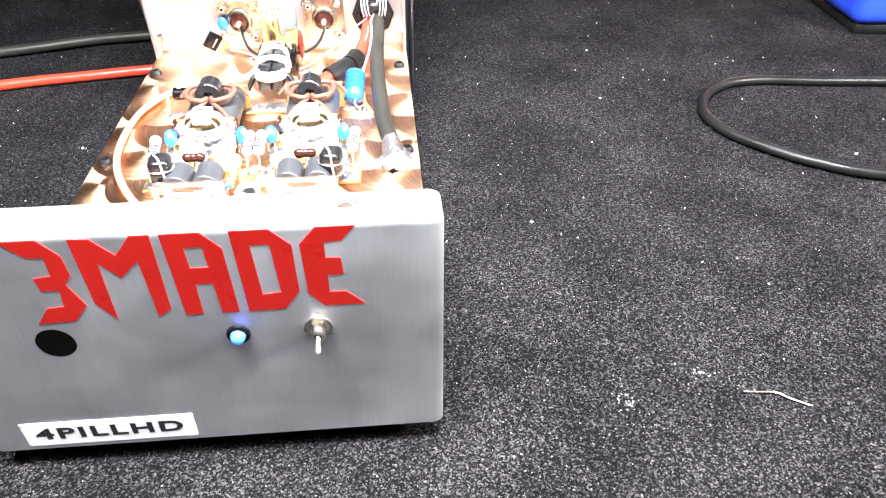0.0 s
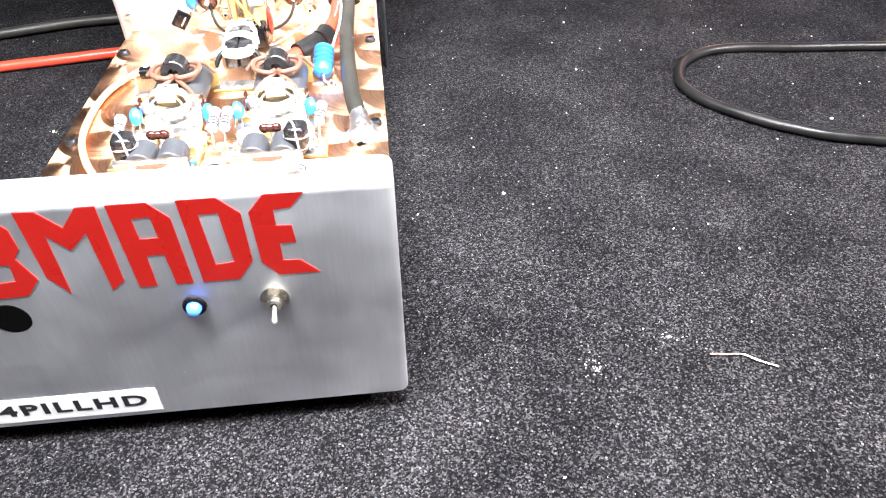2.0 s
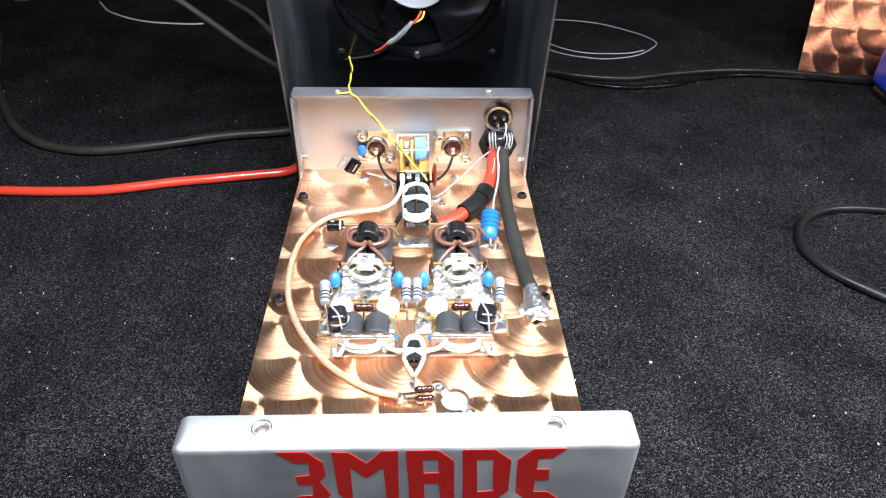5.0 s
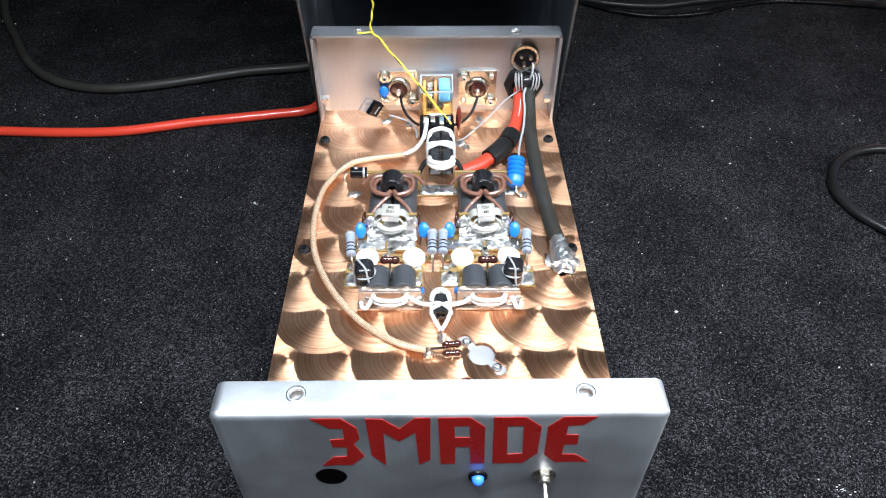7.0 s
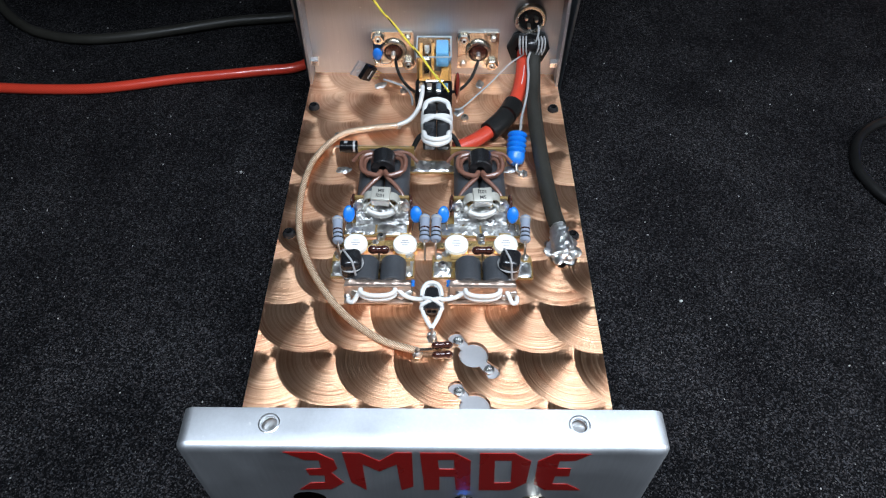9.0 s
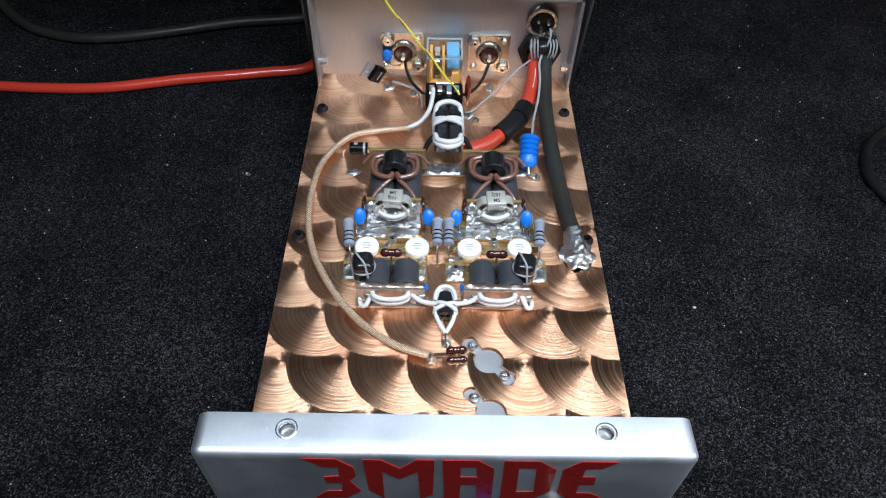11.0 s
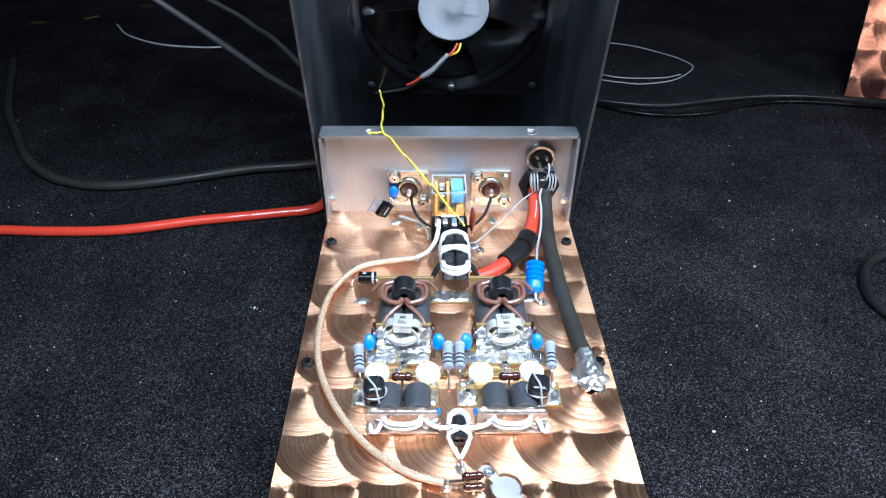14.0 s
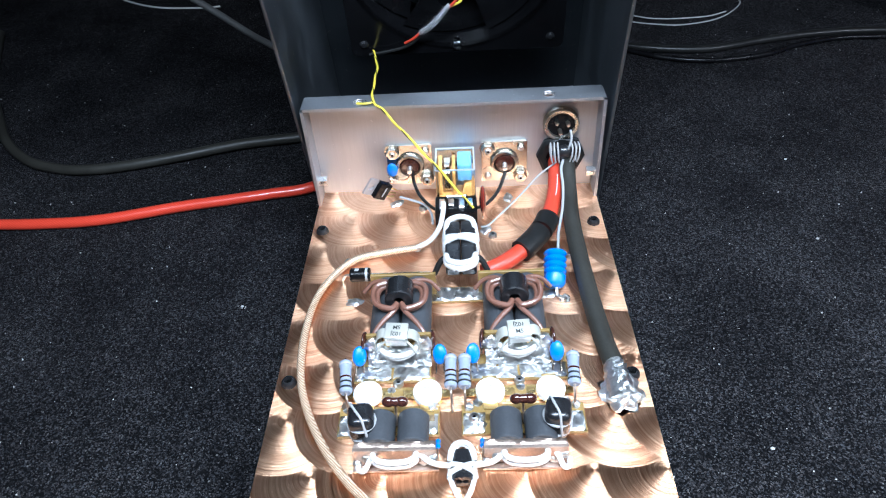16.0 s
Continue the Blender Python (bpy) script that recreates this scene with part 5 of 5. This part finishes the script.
def lid():
    """Built upright about its foot's front edge, then leaned towards the amplifier."""
    l = thing("sheet_metal_cover", "bare aluminium cover stood on end behind the amplifier", "cover")
    W, D, H, T = 83.9, 112.0, 300.0, 1.6
    bm = prism([(-W + 1.6, 0), (W - 1.6, 0), (W - 1.6, H), (-W + 1.6, H)], D - T, D, [circle(3, 144.5, 57, 40)])
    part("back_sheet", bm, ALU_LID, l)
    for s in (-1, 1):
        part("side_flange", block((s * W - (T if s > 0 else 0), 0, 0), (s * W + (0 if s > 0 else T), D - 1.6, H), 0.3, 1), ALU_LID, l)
        prev, fb = None, bmesh.new()
        for k in range(7):
            a = math.pi / 2 * k / 6
            ring = [fb.verts.new((s * (W - 3 + 3 * math.cos(a)), D - 3 + 3 * math.sin(a), z)) for z in (0, H)]
            if prev:
                fb.faces.new((prev[0], prev[1], ring[1], ring[0]))
            prev = ring
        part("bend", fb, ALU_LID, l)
    at(l, 0.7, 296.0, 0, LEAN_DEG, 0, 0)
    f = thing("cooling_fan", "black case fan with a silver hub sticker, bolted inside the lid", "fan")
    # frame, hub and blades, front towards -y
    sq = []
    for cx, cz, a0 in ((56, 56, 0), (-56, 56, 90), (-56, -56, 180), (56, -56, 270)):
        sq += [(cx + 4 * math.cos(radians(a0 + k * 18)), cz + 4 * math.sin(radians(a0 + k * 18))) for k in range(6)]
    part("front_frame", prism(sq, 0, 3.6, [circle(0, 0, 56.5, 48)]), FAN_PLASTIC, f)
    part("rear_frame", prism(sq, 34.4, 38, [circle(0, 0, 56.5, 48)]), FAN_PLASTIC, f)
    m = Matrix.Rotation(radians(90), 4, "X")
    part("duct", lathe([(56.5, -38), (58.2, -38), (58.2, 0), (56.5, 0)], 48, m=m, close=True), FAN_PLASTIC, f)
    hub = part("hub", lathe([(0, -3), (21.5, -3), (22, -4), (22, -32), (0, -32)], 40, m=m), FAN_PLASTIC, f)
    part("sticker", lathe([(0, -2.2), (4.6, -2.2), (5.2, -2.6), (19.4, -2.6), (20.0, -2.2), (21.2, -2.4), (21.2, -2.9), (0, -2.9)], 40, m=m), FOIL, f, "silver foil sticker")
    part("sticker_fold", prism([(6, -3), (15, -4), (14, 6), (7, 5)], 1.7, 2.3), FOIL, f, "folded foil corner")
    for k in range(7):
        bm = bmesh.new()
        rows = []
        for i in range(7):
            rr = 21.5 + i * 5.6
            row = []
            for j in range(6):
                a = radians(360 / 7 * k + 8 * i / 6 + (j - 2.5) * (7.5 + 0.6 * i))
                row.append((rr * math.cos(a), 13 + (j - 2.5) * (2.6 - 0.15 * i), rr * math.sin(a)))
            rows.append(row)
        up = [[bm.verts.new(p) for p in row] for row in rows]
        lo = [[bm.verts.new((p[0], p[1] + 1.2, p[2])) for p in row] for row in rows]
        for i in range(6):
            for j in range(5):
                bm.faces.new((up[i][j], up[i + 1][j], up[i + 1][j + 1], up[i][j + 1]))
                bm.faces.new((lo[i][j], lo[i][j + 1], lo[i + 1][j + 1], lo[i + 1][j]))
        for i in range(6):
            bm.faces.new((up[i][0], lo[i][0], lo[i + 1][0], up[i + 1][0]))
            bm.faces.new((up[i][5], up[i + 1][5], lo[i + 1][5], lo[i][5]))
        for j in range(5):
            bm.faces.new((up[6][j], lo[6][j], lo[6][j + 1], up[6][j + 1]))
        part("blade", bm, FAN_PLASTIC, f)
    for a in (45, 135, 225, 315):
        ca, sa = math.cos(radians(a)), math.sin(radians(a))
        part("strut", rod((20 * ca, 34, 20 * sa), (57 * ca, 34, 57 * sa), 1.9, 10), FAN_PLASTIC, f)
    for x, z in ((-52.5, -52.5), (52.5, -52.5), (-52.5, 52.5), (52.5, 52.5)):
        part("screw_head", lathe([(0, 1.2), (1.4, 1.2), (2.6, 0.2), (0, 0.2)], 16, m=Matrix.Translation((x, 0, z)) @ m), BLACK_STEEL, f)
    for x, z, r in ((0, -55.5, 0), (-54, 1, 90), (54, -1, -90)):
        bm = lathe([(0, 0), (2.7, 0), (2.7, 1.0), (2.3, 1.2), (2.3, 5.0), (1.5, 6.6), (0, 7.2)], 16)
        bmesh.ops.transform(bm, matrix=Matrix.Translation((x, -1.4, z)) @ Matrix.Rotation(radians(r), 4, "Y") @ Matrix.Rotation(radians(12), 4, "X"), verts=bm.verts)
        part("clear_led", bm, CLEAR, f, "clear unlit lens")
    m_lid = pose(0, 296 * MM, 0, LEAN_DEG, 0, 0)
    f.matrix_basis = m_lid @ pose(3 * MM, (112 - 1.8 - 38.2) * MM, 144.5 * MM) @ Matrix.Diagonal((1.05, 1, 1.05, 1))
    w = thing("fan_lead", "spliced fan wires in clear sleeving hanging across the fan", "wire")
    part("sleeve", tube([(-4, 0, -30), (-12, -3, -37), (-19, -3, -42)], 2.4, 12), CLEAR, w, "clear crinkled sleeve")
    part("splice", tube([(-3, 0, -28), (-12, -3, -37), (-20, -3, -43)], 1.2, 8), GREY_WIRE, w, "pale splice inside")
    part("red_wire", tube([(3, 3, -22), (0, 0, -26), (-4, 0, -30)], 0.8), RED_RUBBER, w)
    part("yellow_wire", tube([(5, 3, -22), (3, 0, -26), (-3, 0.6, -29.6)], 0.7), YELLOW_WIRE, w)
    part("red_tail", tube([(-19, -3, -42), (-24, -2, -47), (-29, 0, -51)], 0.8), RED_RUBBER, w)
    part("black_tail", tube([(-19, -3, -43), (-25, -2, -50), (-34, 0, -55), (-50, -0.5, -57.4)], 0.9), BLACK_RUBBER, w)
    part("side_loop", tube([(-60, 2, 10), (-63, 1, 3), (-63.5, 1, -8), (-60, 2, -16)], 0.7), BLACK_RUBBER, w)
    w.matrix_basis = f.matrix_basis @ pose(0, -2.6 * MM, 0)


lid()


# ---- things on the mat round the amplifier ----
def mat_cables():
    for name, label, pts, r, mat in (
            ("supply_lead", "thick red power cable lying across the black mat", [(-520, 332, 3.7), (-400, 320, 3.7), (-322, 315, 3.7), (-279, 313, 3.8), (-237, 315, 3.8), (-188, 326, 4), (-157, 331.5, 4), (-126, 337, 4.2), (-104, 341, 4.4), (-94, 350, 5), (-91.5, 372, 8), (-91, 430, 20)], 3.7, STRANDED_RED),
            ("coax_lead", "black rubber cable curving across the mat", [(-470, 640, 4), (-419, 523, 4), (-384, 466, 4), (-354, 421, 4), (-322, 391, 4), (-291, 378, 4.2), (-266, 375.5, 4.4), (-240, 379, 4.6), (-206, 388, 4.8), (-162, 401.5, 5), (-110, 411, 5), (-96, 430, 6), (-90, 500, 8)], 3.8, GREY_RUBBER),
            ("bench_lead", "black cable crossing the far mat", [(-420, 420, 295), (-330, 431, 220), (-188, 449, 100), (-146, 466, 56), (-112, 505, 16), (-80, 560, 4)], 2.5, PALE_RUBBER),
            ("bench_lead", "black cable crossing the far mat", [(-250, 640, 75), (-208, 612, 64), (-186, 587, 60), (-168, 567, 58), (-150, 540, 56), (-128, 510, 50), (-100, 500, 34), (-60, 520, 10)], 2.4, PALE_RUBBER),
            ("power_lead", "glossy black cable running along the back of the mat", [(90, 574, 3.4), (142, 549, 3.4), (181, 535, 3.4), (222, 531, 3.4), (274, 544, 3.4), (326, 553, 3.4), (375, 553, 3.4), (426, 543, 3.4), (487, 530, 3.4), (640, 518, 3.4)], 3.2, BLACK_RUBBER),
            ("power_lead", "thin black cable bowing out beside the glossy one", [(90, 566, 2.6), (142, 543, 2.6), (179, 520, 2.6), (217, 510, 2.6), (266, 517, 2.6), (300, 533, 2.6), (350, 543, 2.6), (430, 533, 2.6), (520, 514, 2.6), (640, 508, 2.6)], 2.4, BLACK_PLASTIC),
            ("bench_lead", "black cable making a loop on the mat", [(700, 255, 3.4), (520, 268, 3.4), (426, 279, 3.4), (377, 283.5, 3.4), (335, 288.5, 3.4), (308, 284, 3.4), (288, 269, 3.4), (277, 248, 3.4), (275.5, 232, 3.4), (282, 212, 3.4), (301, 189, 3.4), (319, 174, 3.4), (351, 158, 3.4), (460, 130, 3.4), (640, 120, 3.4)], 3.3, BLACK_RUBBER)):
        c = thing(name, label, "cable", "cables on the mat")
        part("jacket", tube(pts, r, 16, 10), mat, c)
    w = thing("wire_loop", "thin pale wire in a loose loop on the mat", "wire")
    part("wire", tube([(130, 640, 0.9), (164, 606, 0.9), (190, 594, 0.9), (216, 590, 0.9), (252, 602, 0.9), (281, 634, 0.9), (278, 655, 0.9), (262, 676, 0.9), (223, 706, 0.9), (170, 716, 0.9), (140, 690, 1.6), (150, 640, 2.2), (185, 606, 2.2), (236, 606, 0.9), (262, 616, 0.9)], 0.6, 7), GREY_WIRE, w)
    w = thing("loose_wire", "pale bent wire offcut lying on the mat", "wire")
    part("wire", tube([(-405, 770, 0.9), (-378, 732, 0.9), (-329, 701, 0.9), (-277, 692, 0.9), (-255, 694, 0.9)], 0.9, 7), WHITE_WIRE, w)
    w = thing("wire_offcut", "short bent copper wire offcut on the mat", "wire")
    part("wire", tube([(200.5, 11.3, 0.7), (207, 10.4, 0.7), (213.5, 9.6, 0.7), (218, 6, 0.7), (224.5, 2, 0.7)], 0.55, 8, 4), BARE_WIRE, w)
    s = thing("metal_scrap", "small flat brass scrap on the far mat", "scrap", "scraps")
    part("chip", block((-9, -4, 0), (9, 4, 1.2), 0.3, 1), GOLD, s)
    at(s, -508, 780, 0, 0, 0, 12)
    spots(s, [(-450, 800, 0, 0, 0, 40), (-395, 850, 0, 0, 0, -5)])


def copper_sheet():
    c = thing("copper_offcut", "engine-turned copper sheet propped upright at the back", "sheet metal")
    part("sheet", lay_flat(prism([(0, 0), (112, 0), (112, 160), (0, 160)], 0, 1.6)), COPPER_RED, c)
    at(c, 417, 563, 0, 76, 0, -10)
    p = thing("steel_block", "dark block that props the copper sheet", "block")
    part("body", block((0, 0, 0), (60, 40, 60), 1.0, 2), BLACK_STEEL, p)
    at(p, 447, 592, 0, 0, 0, -10)


def blue_case():
    b = thing("blue_case", "blue plastic case with a black foot and yellow edge", "case")
    part("shell", block((0, 0, 7), (150, 140, 75), 12, 4), BLUE_PLASTIC, b)
    part("foot", block((5, 5, 0), (145, 135, 9), 3, 2), BLACK_RUBBER, b, "black rubber foot")
    part("panel", block((40, -1.2, 22), (120, 1, 60), 0.8, 2), YELLOW_PLASTIC, b, "yellow plastic panel")
    at(b, 453, 372, 0, 0, 0, -4)


mat_cables()
copper_sheet()
blue_case()
